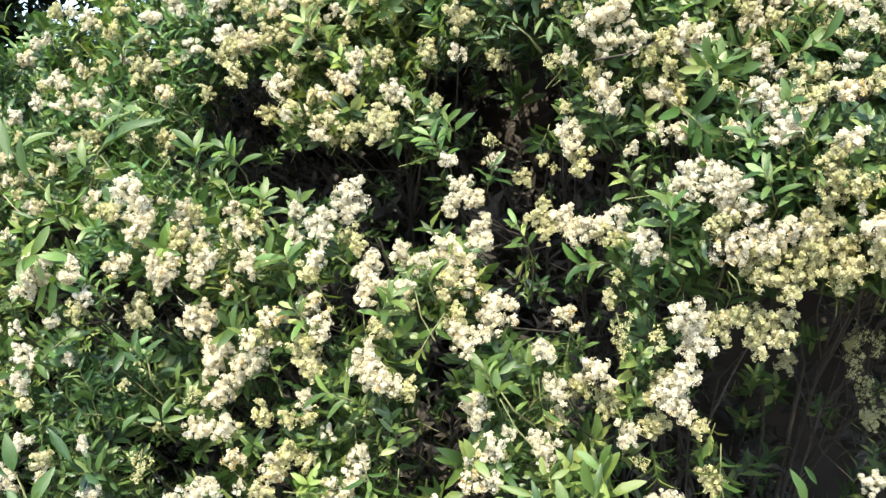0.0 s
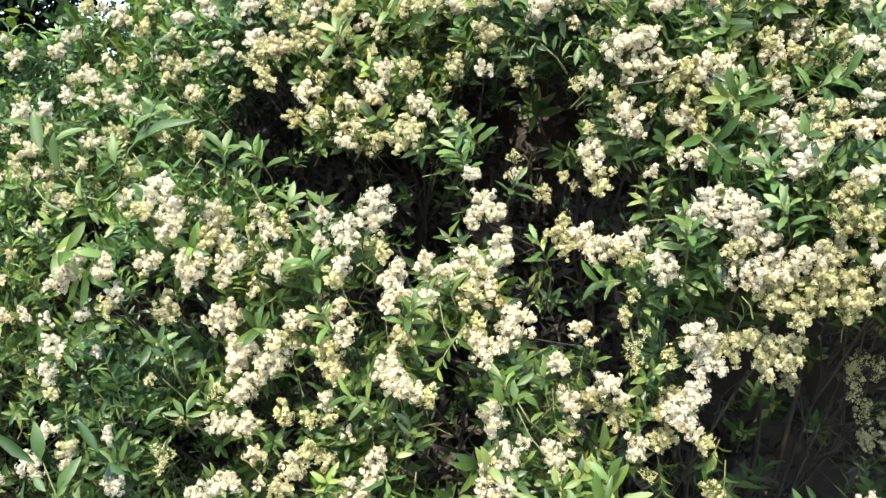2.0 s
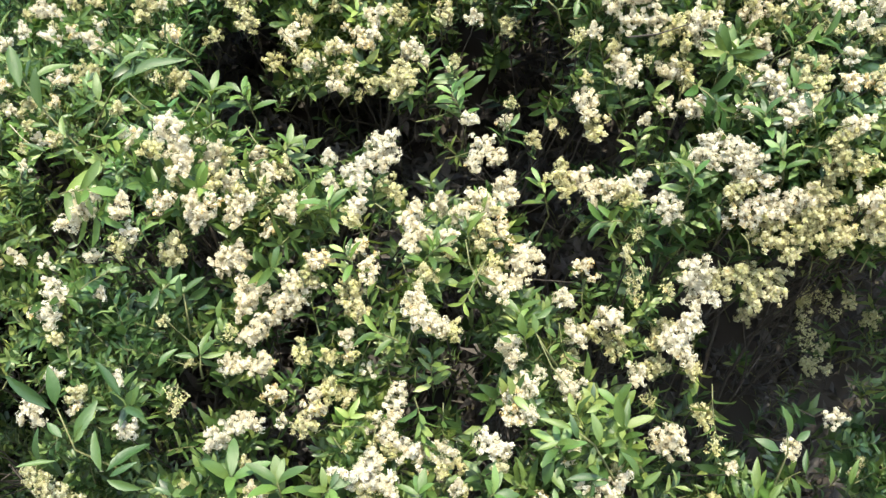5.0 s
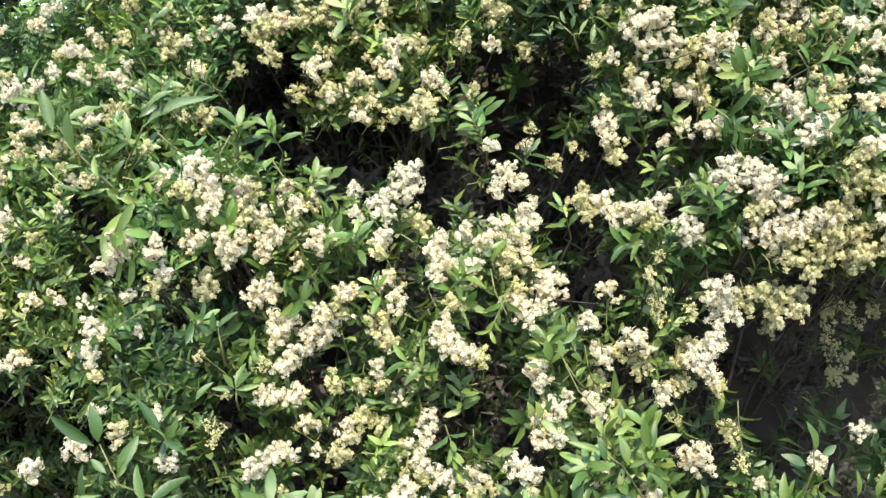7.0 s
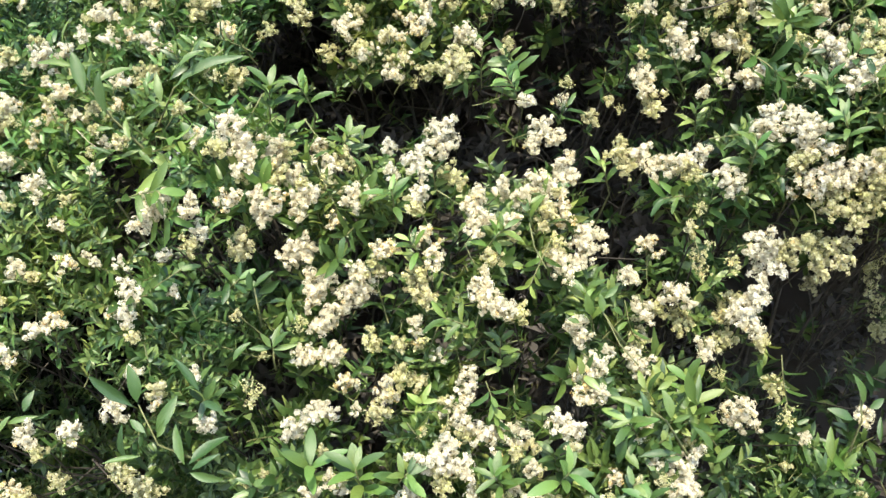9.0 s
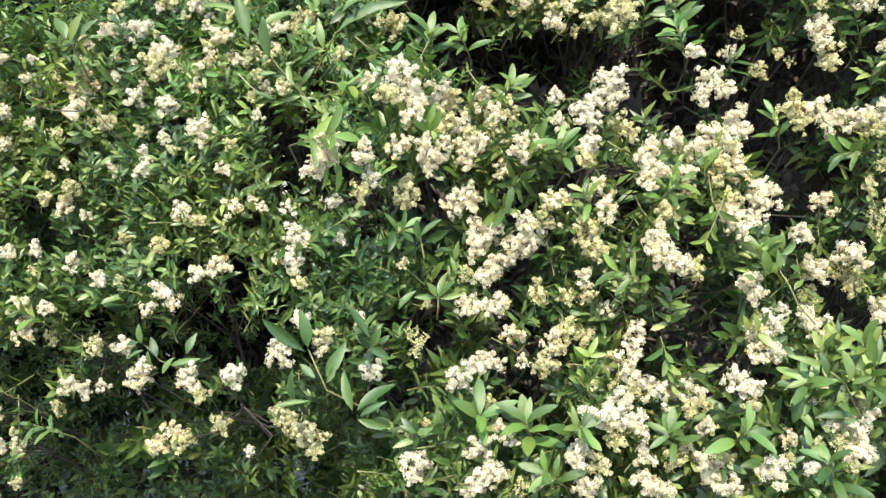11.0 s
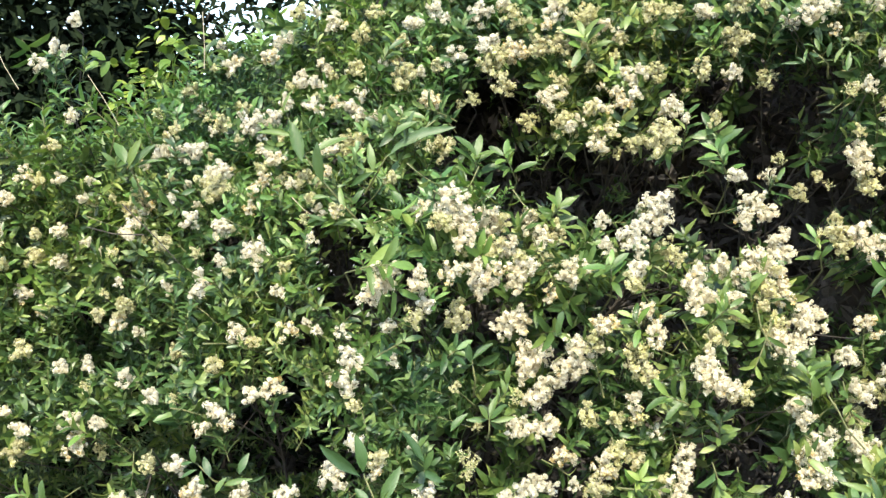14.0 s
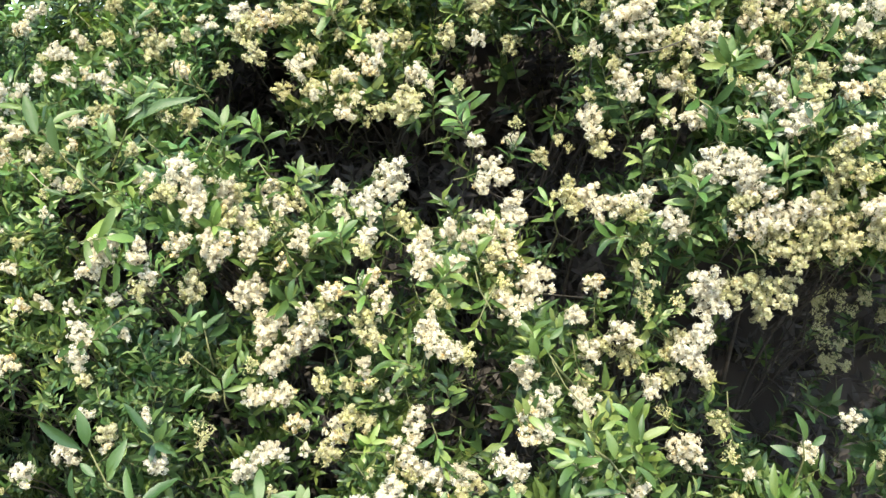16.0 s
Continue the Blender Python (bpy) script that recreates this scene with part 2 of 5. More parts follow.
FACE = {
    0.8: (1.83, 1.76, 1.65, 1.55, 1.47, 1.37, 1.31, 1.31, 1.29, 1.39, 1.45, 1.53),
    1.0: (1.83, 1.76, 1.65, 1.51, 1.46, 1.4, 1.36, 1.33, 1.33, 1.43, 1.47, 1.54),
    1.2: (1.83, 1.78, 1.7, 1.54, 1.46, 1.47, 1.46, 1.4, 1.42, 1.47, 1.47, 1.49),
    1.4: (1.79, 1.77, 1.7, 1.58, 1.49, 1.46, 1.5, 1.47, 1.51, 1.47, 1.41, 1.39),
    1.6: (1.79, 1.75, 1.77, 1.72, 1.73, 1.62, 1.67, 1.63, 1.6, 1.52, 1.44, 1.4),
    1.8: (1.77, 1.74, 1.79, 1.89, 1.86, 1.79, 1.75, 1.72, 1.61, 1.55, 1.54, 1.52),
}

# ---- the shape of the hedge ----
FACE_X, FACE_STEP = -1.5, 0.2


def base_face(x, z):
    """How far back the leaf face of the hedge lies, without its hollows."""
    heights = sorted(FACE)
    u = min(max((x - FACE_X) / FACE_STEP, 0.0), 10.999)
    v = min(max((z - heights[0]) / 0.2, 0.0), len(heights) - 1.001)
    i, j = int(u), int(v)
    a, b = FACE[heights[j]], FACE[heights[j + 1]]
    fu, fv = u - i, v - j
    return (a[i] * (1 - fu) + a[i + 1] * fu) * (1 - fv) + (b[i] * (1 - fu) + b[i + 1] * fu) * fv


def hollow(x, z):
    d = 0.0
    low = min(1.0, max(0.0, (1.2 - z) / 0.2))                # thinner towards its foot
    end = min(1.0, max(0.0, (-0.4 - x) / 0.2, (x - 0.34) / 0.12))
    if noise.noise((x * 8, z * 8, 5.0)) > 0.42 - 0.05 * end - low * (0.26 + 0.20 * end):
        d = 0.22 + 0.14 * low * end
    for hx, hz, rx, rz, deep in HOLLOWS:
        q = ((x - hx) / (rx * 1.08 + 0.02)) ** 2 + ((z - hz) / (rz * 1.08 + 0.028)) ** 2
        if q < 2.2:
            d = max(d, deep * min(1.0, max(0.0, (1.5 - q) / 0.7)))
    return d


def hedge_top(x):
    """The height of the hedge: lower towards its far end, where the sky shows over it."""
    low = 1 / (1 + math.exp((x + 0.93) / 0.09))
    return 2.16 - 0.54 * low + 0.05 * noise.noise((x * 3, 0, 0))


def face(x, z):
    under = 0.46 * min(1.0, max(0.0, (1.02 - z) / 0.2)) * min(1.0, max(0.0, (-0.45 - x) / 0.2))
    under += 0.18 * min(1.0, max(0.0, (1.18 - z) / 0.15)) * min(1.0, max(0.0, (x - 0.36) / 0.12))
    return base_face(x, z) + 0.05 * noise.noise((x * 6, z * 6, 2.0)) + max(0.0, z - 1.85) * 0.8 + under


# ---- mesh helpers ----
class Soup:
    """Vertices and faces gathered for one mesh."""

    def __init__(self):
        self.v, self.f, self.m, self.n = [], [], [], 0

    def add(self, verts, faces, mats):
        self.v.append(np.asarray(verts, float))
        self.f += [tuple(i + self.n for i in f) for f in faces]
        self.m += mats if isinstance(mats, list) else [mats] * len(faces)
        self.n += len(verts)

    def mesh(self, name, materials):
        me = bpy.data.meshes.new(name)
        me.from_pydata(np.concatenate(self.v).tolist(), [], self.f)
        for m in materials:
            me.materials.append(m)
        me.polygons.foreach_set("material_index", self.m)
        me.polygons.foreach_set("use_smooth", [True] * len(self.f))
        me.update()
        return me


def turned(axis, up):
    """A 3 x 3 basis whose third column is axis and whose second lies towards up."""
    z = Vector(axis).normalized()
    x = Vector(up).cross(z)
    if x.length < 1e-4:
        x = Vector((1, 0, 0)).cross(z)
    x.normalize()
    return np.array([x, z.cross(x), z]).T


def tube(points, radii, sides=5):
    """A tapered round stem through points."""
    verts, faces = [], []
    pts = [Vector(p) for p in points]
    for i, p in enumerate(pts):
        d = pts[min(i + 1, len(pts) - 1)] - pts[max(i - 1, 0)]
        fr = turned(d, (0.3, 0.2, 1))
        for k in range(sides):
            a = 2 * math.pi * k / sides
            verts.append(np.array(p) + radii[i] * (fr[:, 0] * math.cos(a) + fr[:, 1] * math.sin(a)))
    for i in range(len(pts) - 1):
        for k in range(sides):
            l = (k + 1) % sides
            faces.append((i * sides + k, i * sides + l, (i + 1) * sides + l, (i + 1) * sides + k))
    faces.append(tuple(range((len(pts) - 1) * sides, len(pts) * sides)))
    return verts, faces


def blade(length, width, rng, curl=0.25, fold=0.35, steps=(0.0, 0.2, 0.5, 0.82, 1.0), shape=(0.0, 0.62, 1.0, 0.68, 0.0)):
    """A lance-shaped leaf along +x, its upper side towards +z: creased at the midrib and bending down to its tip."""
    twist = rng.uniform(-0.35, 0.35)
    v, rows = [], []
    for s, w in zip(steps, shape):
        x, z = length * s, -curl * length * s * s
        half = width * w / 2
        t = twist * s
        if half == 0:
            rows.append((len(v),))
            v.append((x, 0, z))
        else:
            rows.append((len(v), len(v) + 1, len(v) + 2))
            for side in (-1, 0, 1):
                y, lift = side * half * math.cos(t), abs(side) * half * fold + side * half * math.sin(t)
                v.append((x, y, z + lift))
    f = []
    for a, b in zip(rows, rows[1:]):
        if len(a) == 1:
            f += [(a[0], b[1], b[0]), (a[0], b[2], b[1])]
        elif len(b) == 1:
            f += [(a[0], a[1], b[0]), (a[1], a[2], b[0])]
        else:
            f += [(a[0], a[1], b[1], b[0]), (a[1], a[2], b[2], b[1])]
    return np.array(v), f


def leaf_frames(axis_points, pairs, rng, spread=(38, 68), facing=(0, -0.45, 0.6)):
    """Feet and bases of opposite leaves, each pair a quarter turn from the last, along a shoot."""
    pts = [Vector(p) for p in axis_points]
    out = []
    for k in range(pairs):
        s = 0.18 + 0.82 * (k + 0.5) / pairs
        u = s * (len(pts) - 1)
        i = min(int(u), len(pts) - 2)
        p, d = pts[i].lerp(pts[i + 1], u - i), (pts[i + 1] - pts[i]).normalized()
        fr = turned(d, (0, 0.3, 1))
        a0 = k * math.pi / 2 + rng.uniform(-0.4, 0.4)
        for side in (0, math.pi):
            a = a0 + side + rng.uniform(-0.2, 0.2)
            out_dir = Vector(fr[:, 0] * math.cos(a) + fr[:, 1] * math.sin(a))
            open_angle = radians(rng.uniform(*spread)) * (1 - 0.35 * s)
            x = d * math.cos(open_angle) + out_dir * math.sin(open_angle)
            z = d * math.sin(open_angle) - out_dir * math.cos(open_angle)
            z = (z + Vector(facing)).normalized()
            y = z.cross(x).normalized()
            z = x.cross(y)
            out.append((p, np.array([x, y, z]).T, s))
    return out


COARSE = {"steps": (0.0, 0.45, 1.0), "shape": (0.0, 1.0, 0.0)}


def sprig_soup(rng, length, pairs, leaf, fine):
    """A short leafy shoot along +z from its foot: twig and opposite leaves."""
    soup = Soup()
    bend = Vector((rng.uniform(-0.2, 0.2), rng.uniform(-0.2, 0.2), 0))
    pts = [Vector((0, 0, length * s)) + bend * length * s * s for s in (0, 0.33, 0.66, 1.0)]
    v, f = tube(pts, [0.0016, 0.0014, 0.0011, 0.0007], 3)
    soup.add(v, f, 1)
    for p, fr, s in leaf_frames(pts, pairs, rng):
        l = leaf * rng.uniform(0.75, 1.15) * (1 - 0.25 * s)
        v, f = blade(l, l * rng.uniform(0.29, 0.41), rng, rng.uniform(0.1, 0.7), **fine)
        soup.add(v @ fr.T + np.array(p), f, 0)
    return soup


rng = random.Random(7)
SPRIGS = [sprig_soup(rng, rng.uniform(0.06, 0.10), rng.choice((5, 6, 7)), rng.uniform(0.036, 0.052), {}) for _ in range(10)]
MIDDLE = {"steps": (0.0, 0.3, 0.78, 1.0), "shape": (0.0, 0.86, 0.80, 0.0)}
OUTER = [sprig_soup(rng, rng.uniform(0.06, 0.10), rng.choice((5, 6, 7)), rng.uniform(0.034, 0.050), MIDDLE) for _ in range(10)]
INNER = [sprig_soup(rng, rng.uniform(0.07, 0.12), 6, rng.uniform(0.04, 0.055), COARSE) for _ in range(5)]
SPRIG_MESHES = [s.mesh("leaf_sprig", [YOUNG if k % 4 == 3 else LEAF, TWIG]) for k, s in enumerate(SPRIGS)]
SPRIG_ARRAYS, INNER_ARRAYS = ([(np.concatenate(s.v), s.f, s.m) for s in kind] for kind in (OUTER, INNER))


# ---- flower panicles ----
def floret(size, rng):
    """Four spreading petals, their tips bent back."""
    v, f = [], []
    turn = rng.uniform(0, 1.6)
    for k in range(4):
        a = turn + k * math.pi / 2
        c, s = math.cos(a), math.sin(a)
        w = 0.34
        base = len(v)
        for r, q, h in ((0.05, 0, -0.25), (0.62, -w, 0.08), (1.0, 0, -0.12), (0.62, w, 0.08)):
            v.append((size * (r * c - q * s), size * (r * s + q * c), size * h))
        f.append((base, base + 1, base + 2, base + 3))
    return np.array(v), f


def bud(size):
    """A club-shaped unopened bud."""
    v = [(0, 0, 0), (size * .4, 0, size), (0, size * .4, size), (-size * .4, 0, size), (0, -size * .4, size), (0, 0, size * 1.7)]
    return np.array(v), [(0, 2, 1), (0, 3, 2), (0, 4, 3), (0, 1, 4), (1, 2, 5), (2, 3, 5), (3, 4, 5), (4, 1, 5)]


def core(radius, rng):
    """The crowded inner florets and buds of a cluster, as one uneven lump."""
    v = np.array([(1, 0, 0), (0, 1, 0), (-1, 0, 0), (0, -1, 0), (0, 0, 1), (0, 0, -1)], float)
    v = v * np.array([[rng.uniform(0.75, 1.45)] for _ in v]) * radius
    return v @ turned((rng.gauss(0, 1), rng.gauss(0, 1), rng.gauss(0, 1)), (0.3, 0.2, 1)).T, [
        (0, 1, 4), (1, 2, 4), (2, 3, 4), (3, 0, 4), (1, 0, 5), (2, 1, 5), (3, 2, 5), (0, 3, 5)]


def panicle_mesh(length, bloom, rng):
    """A ragged cone of side sprays round a stalk, each crowded with florets; bloom: 0 full, 1 cream, 2 in bud, 3 fading."""
    soup = Soup()
    bend = Vector((rng.uniform(-0.22, 0.22), rng.uniform(-0.22, 0.22), 0))

    def axis(s):
        return Vector((0, 0, length * s)) + bend * length * s * s

    v, f = tube([axis(s) for s in (-0.06, 0.2, 0.6, 1.0)], [0.0014, 0.0013, 0.001, 0.0006], 4)
    soup.add(v, f, 2)
    lobes = [(axis(s), Vector((0, 0, 1)), 0.0036) for s in (0.55, 0.7, 0.85, 1.0)]
    nodes = max(3, round(length / 0.0095))
    wide = min(length, 0.072)
    for k in range(nodes):
        s = 0.04 + 0.82 * k / nodes
        a0 = k * 1.57 + rng.uniform(-0.5, 0.5)
        for a in ([a0, a0 + 1.6, a0 + 3.1, a0 + 4.7] if s < 0.45 else [a0, a0 + 2.1, a0 + 4.2]):
            if rng.random() < (0.14 if bloom != 2 else 0.3):
                continue
            reach = (0.36 * (1 - s) ** 0.9 + 0.06) * wide * rng.choice((0.5, 0.7, 0.85, 1.0, 1.15, 1.6))
            a += rng.uniform(-0.4, 0.4)
            d = Vector((math.cos(a), math.sin(a), rng.uniform(0.35, 1.0))).normalized()
            tip = axis(s) + d * reach
            v, f = tube([axis(s), tip], [0.0007, 0.0005], 3)
            soup.add(v, f, 2)
            step = 0.0075
            for q in range(max(1, int(reach / step))):
                at = axis(s) + d * max(reach - q * step, 0.003)
                side = Vector((rng.uniform(-1, 1), rng.uniform(-1, 1), rng.uniform(-0.5, 1))) * 0.0032 * min(q + 0.4, 1.6)
                lobes.append((at + side, (d + side * 120).normalized(), 0.0042 * rng.uniform(0.7, 1.35)))
    for tip, d, r in lobes:
        if bloom != 2:
            v, f = core(r * 0.78, rng)
            soup.add(v + np.array(tip), f, 0)
        count = {0: 8, 1: 7, 2: 2, 3: 7}[bloom]
        for _ in range(count):
            n = Vector((rng.gauss(0, 1), rng.gauss(0, 1), rng.gauss(0, 1))).normalized()
            n = (n + d * 0.75).normalized()
            p = tip + n * r * rng.uniform(0.6, 1.75)
            fr = turned((n + Vector((rng.uniform(-.5, .5), rng.uniform(-.5, .5), rng.uniform(-.5, .5)))).normalized(), (0.2, 0.1, 1))
            v, f = floret(rng.uniform(0.0032, 0.0046), rng)
            slot = 0
            if bloom == 3 and rng.random() < 0.28:
                slot = 3
            elif bloom == 1 and rng.random() < 0.2:
                slot = 1
            elif rng.random() < 0.01:
                slot = 3
            soup.add(v @ fr.T + np.array(p), f, slot)
        for _ in range({0: rng.choice((0, 0, 1)), 1: rng.choice((1, 2)), 2: 6, 3: 1}[bloom]):
            n = (Vector((rng.gauss(0, 1), rng.gauss(0, 1), rng.gauss(0, 1))).normalized() + d * 0.9).normalized()
            v, f = bud(rng.uniform(0.0018, 0.0026))
            soup.add(v @ turned(n, (0.1, 0.2, 1)).T + np.array(tip + n * r * 0.9), f, 1)
    first = PETAL if bloom in (0, 3) else CREAM
    return soup.mesh("flower_panicle", [first, BUD, TWIG, FADED])


SIZES = (0.03, 0.045, 0.062, 0.08)
rng = random.Random(11)
PANICLES = {(b, s): [panicle_mesh(size, b, rng) for _ in range(4 if b < 2 else 2)] for b in range(4) for s, size in enumerate(SIZES)}


# ---- ground ----
def ground_sheet():
    bm = bmesh.new()
    bmesh.ops.create_grid(bm, x_segments=60, y_segments=60, size=60)
    for v in bm.verts:
        v.co.z = 0.03 * noise.noise(v.co * 0.8)
    me = bpy.data.meshes.new("ground")
    bm.to_mesh(me)
    bm.free()
    me.materials.append(SOIL)
    tagged(new("ground", me), "pale dry earth and gravel along the hedge", "ground", kind="structure")


ground_sheet()


def garden_wall():
    """The plain wall that closes the garden behind the viewer."""
    bm = bmesh.new()
    bmesh.ops.create_cube(bm, size=1, matrix=pose(0, -5.0, 0.55) @ Matrix.Diagonal((40, 0.24, 1.3, 1)))
    bmesh.ops.bevel(bm, geom=bm.edges[:], offset=0.02, segments=2, affect="EDGES")
    me = bpy.data.meshes.new("wall_south")
    bm.to_mesh(me)
    bm.free()
    me.materials.append(WALL)
    tagged(new("wall_south", me), "plain low brown plastered garden wall", "wall", kind="structure")


garden_wall()


def added_backing():
    """An added plain dark backing: it closes the gaps and darkens the hollows."""
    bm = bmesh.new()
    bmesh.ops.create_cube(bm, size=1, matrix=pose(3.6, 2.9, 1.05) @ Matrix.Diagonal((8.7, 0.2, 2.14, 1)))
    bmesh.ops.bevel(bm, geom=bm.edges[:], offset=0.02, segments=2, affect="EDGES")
    me = bpy.data.meshes.new("backing_north")
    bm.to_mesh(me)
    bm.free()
    me.materials.append(BACKING)
    tagged(new("backing_north", me), "added plain backing behind the hedge, coloured dark for the shade in its hollows", "wall", kind="structure")


added_backing()


# ---- the privet shrubs that make up the hedge ----
def part(name, me, parent, label="", kind=""):
    ob = new(name, me)
    ob.parent = parent
    return tagged(ob, label, kind=kind)


SHRUB_EDGES = (-0.80, 0.02)
SHRUB_LABELS = (
    "dense green privet shrub with scattered white panicles in the hedge",
    "privet shrub thick with creamy white flower panicles and dark hollows",
    "privet shrub with heavy drooping cream panicles over a dark hollow",
)
SHRUBS = []
for label, x in zip(SHRUB_LABELS, (-1.3, -0.4, 0.5)):
    shrub = new("privet_shrub")
    shrub.location = (x, 1.95, 0)
    SHRUBS.append(tagged(shrub, label, "shrub", "flowering privet hedge"))
bpy.context.view_layer.update()


def shrub_at(x):
    return SHRUBS[0 if x < SHRUB_EDGES[0] else 1 if x < SHRUB_EDGES[1] else 2]


def set_world(ob, m):
    ob.matrix_basis = (Matrix.Translation(ob.parent.matrix_world.translation).inverted() if ob.parent.name.startswith("privet_shrub") else Matrix.Translation(ob.parent.parent.location).inverted()) @ m


def from_frame(fr, p, scale):
    m = Matrix([[*fr[i], 0] for i in range(3)] + [[0, 0, 0, 1]]).to_4x4()
    return Matrix.Translation(p) @ m @ Matrix.Diagonal((scale, scale, scale, 1))


brng = random.Random(23)
STEMS, BLOOMS, SHOWN = [], [], []


def flowering_bough(rows):
    """A woody branch with a side twig to each of its panicles."""
    cx, cy, cz = (sum(r[k] for r in rows) / len(rows) for k in range(3))
    shrub = shrub_at(cx)
    root = shrub.location
    soup = Soup()
    foot = Vector((cx * 0.7 + root.x * 0.3 + brng.uniform(-0.12, 0.12), cy + 0.85, max(0.25, cz - brng.uniform(0.45, 0.8))))
    fork = Vector((cx, cy + 0.24, cz - 0.06))
    mid = (foot + fork) / 2 + Vector((brng.uniform(-0.06, 0.06), 0.12, 0))
    v, f = tube([Vector((root.x + (cx - root.x) * 0.25, 2.4, 0.0)), foot, mid, fork], [0.008, 0.0055, 0.004, 0.0025], 6)
    soup.add([np.array(p) - np.array(root) for p in v], f, 0)
    made = []
    for x, y, z, cm, turn, bloom in rows:
        length, spare = cm / 100, 0.012 if x < -0.72 else 0.006
        a = radians(turn + brng.uniform(-15, 15))
        d = Vector((math.sin(a), -0.45 - 0.3 * brng.random(), math.cos(a))).normalized()
        size = min(range(len(SIZES)), key=lambda k: abs(SIZES[k] + spare - length))
        me = brng.choice(PANICLES[bloom, size])
        scale = 1.02 * min(1.25, max(0.5, length / (SIZES[size] + spare)))
        if turn > 150 and y > 1.6:                            # thin tassels hanging in the shade
            scale *= 0.75
            y += 0.06
        p = Vector((x, y, z)) - d * (SIZES[size] * 0.5) * scale
        made.append((me, from_frame(turned(d, (brng.uniform(-1, 1), -0.5, brng.uniform(-1, 1))), p, scale)))
        start = fork.lerp(mid, brng.uniform(0.0, 0.7))
        bow = start.lerp(p, 0.5) + Vector((brng.uniform(-0.04, 0.04), 0.05, brng.uniform(-0.07, 0.0)))
        v, f = tube([start, bow, p + Vector((brng.uniform(-0.01, 0.01), 0.022, -0.012)), p], [0.0019, 0.0015, 0.0012, 0.001], 4)
        STEMS.append((p + Vector((0, 0.012, 0)), d))
        BLOOMS.append((x, y, z, length))
        soup.add([np.array(q) - np.array(root) for q in v], f, 0)
    branch = part("branch", soup.mesh("branch", [BARK]), shrub, "grey-brown woody branch with side twigs")
    for me, m in made:
        ob = part("flower_panicle", me, branch)
        set_world(ob, m)


def bare_twig(points, radius, material, label):
    """A thin stem that shows between the leaves."""
    shrub = shrub_at(points[0][0])
    pts = [Vector(p) + Vector((0, -0.035 if material is BARK else 0, 0)) - shrub.location for p in points]
    mid = [pts[0].lerp(pts[1], 0.5) + Vector((brng.uniform(-0.006, 0.006), 0, brng.uniform(-0.006, 0.006)))]
    soup = Soup()
    v, f = tube([pts[0], mid[0], pts[1]], [radius, radius * 0.85, radius * 0.6], 6)
    soup.add(v, f, 0)
    part("twig", soup.mesh("twig", [material]), shrub, label)


LEAF_MESHES = []
for k in range(6):
    v, f = blade(1.0, rng.uniform(0.30, 0.40), rng, rng.uniform(0.2, 0.7), 0.3, (0.0, 0.1, 0.3, 0.56, 0.8, 0.94, 1.0), (0.0, 0.3, 0.72, 1.0, 0.84, 0.42, 0.0))
    one = Soup()
    one.add(v, f, 0)
    LEAF_MESHES.append(one.mesh("leaf", [TALL if k % 3 else YOUNG]))


TALL_MESHES = []
for k in range(10):
    v, f = blade(1.0, 0.35, rng, rng.uniform(-0.1, 0.65), rng.uniform(0.3, 0.75), (0.0, 0.08, 0.22, 0.42, 0.62, 0.8, 0.93, 1.0), (0.0, 0.2, 0.62, 0.98, 0.94, 0.66, 0.3, 0.0))
    v[:, 1] += rng.uniform(-0.12, 0.12) * v[:, 0] ** 2
    v[:, 2] += 0.012 * np.sin(v[:, 0] * 17 + k)
    one = Soup()
    one.add(v, f, 0)
    TALL_MESHES.append(one.mesh("leaf", [TALL]))


def leafy_shoot(foot, tip, leaf_cm, pairs):
    """A long young shoot standing out of the hedge, with leaves that can be told apart."""
    shrub = shrub_at(tip[0])
    root = shrub.location
    foot, tip = Vector(foot), Vector(tip)
    inner = foot + Vector((brng.uniform(-0.03, 0.03), 0.12, -0.08))
    pts = [inner, foot, foot.lerp(tip, 0.55) + Vector((0, -0.006, 0.004)), tip]
    v, f = tube([p - root for p in pts], [0.0018, 0.0015, 0.0012, 0.0008], 5)
    soup = Soup()
    soup.add(v, f, 0)
    shoot = part("leafy_shoot", soup.mesh("leafy_shoot", [TWIG]), shrub, "upright green shoot with large pointed leaves")
    for p, fr, s in leaf_frames(pts[1:], pairs + 2, brng, (25, 65), (0, -0.95, 0.55)):
        l = leaf_cm / 100 * brng.uniform(0.55, 0.85) * (1 - 0.2 * s)
        ob = part("leaf", brng.choice(LEAF_MESHES), shoot)
        set_world(ob, from_frame(fr, p, l))


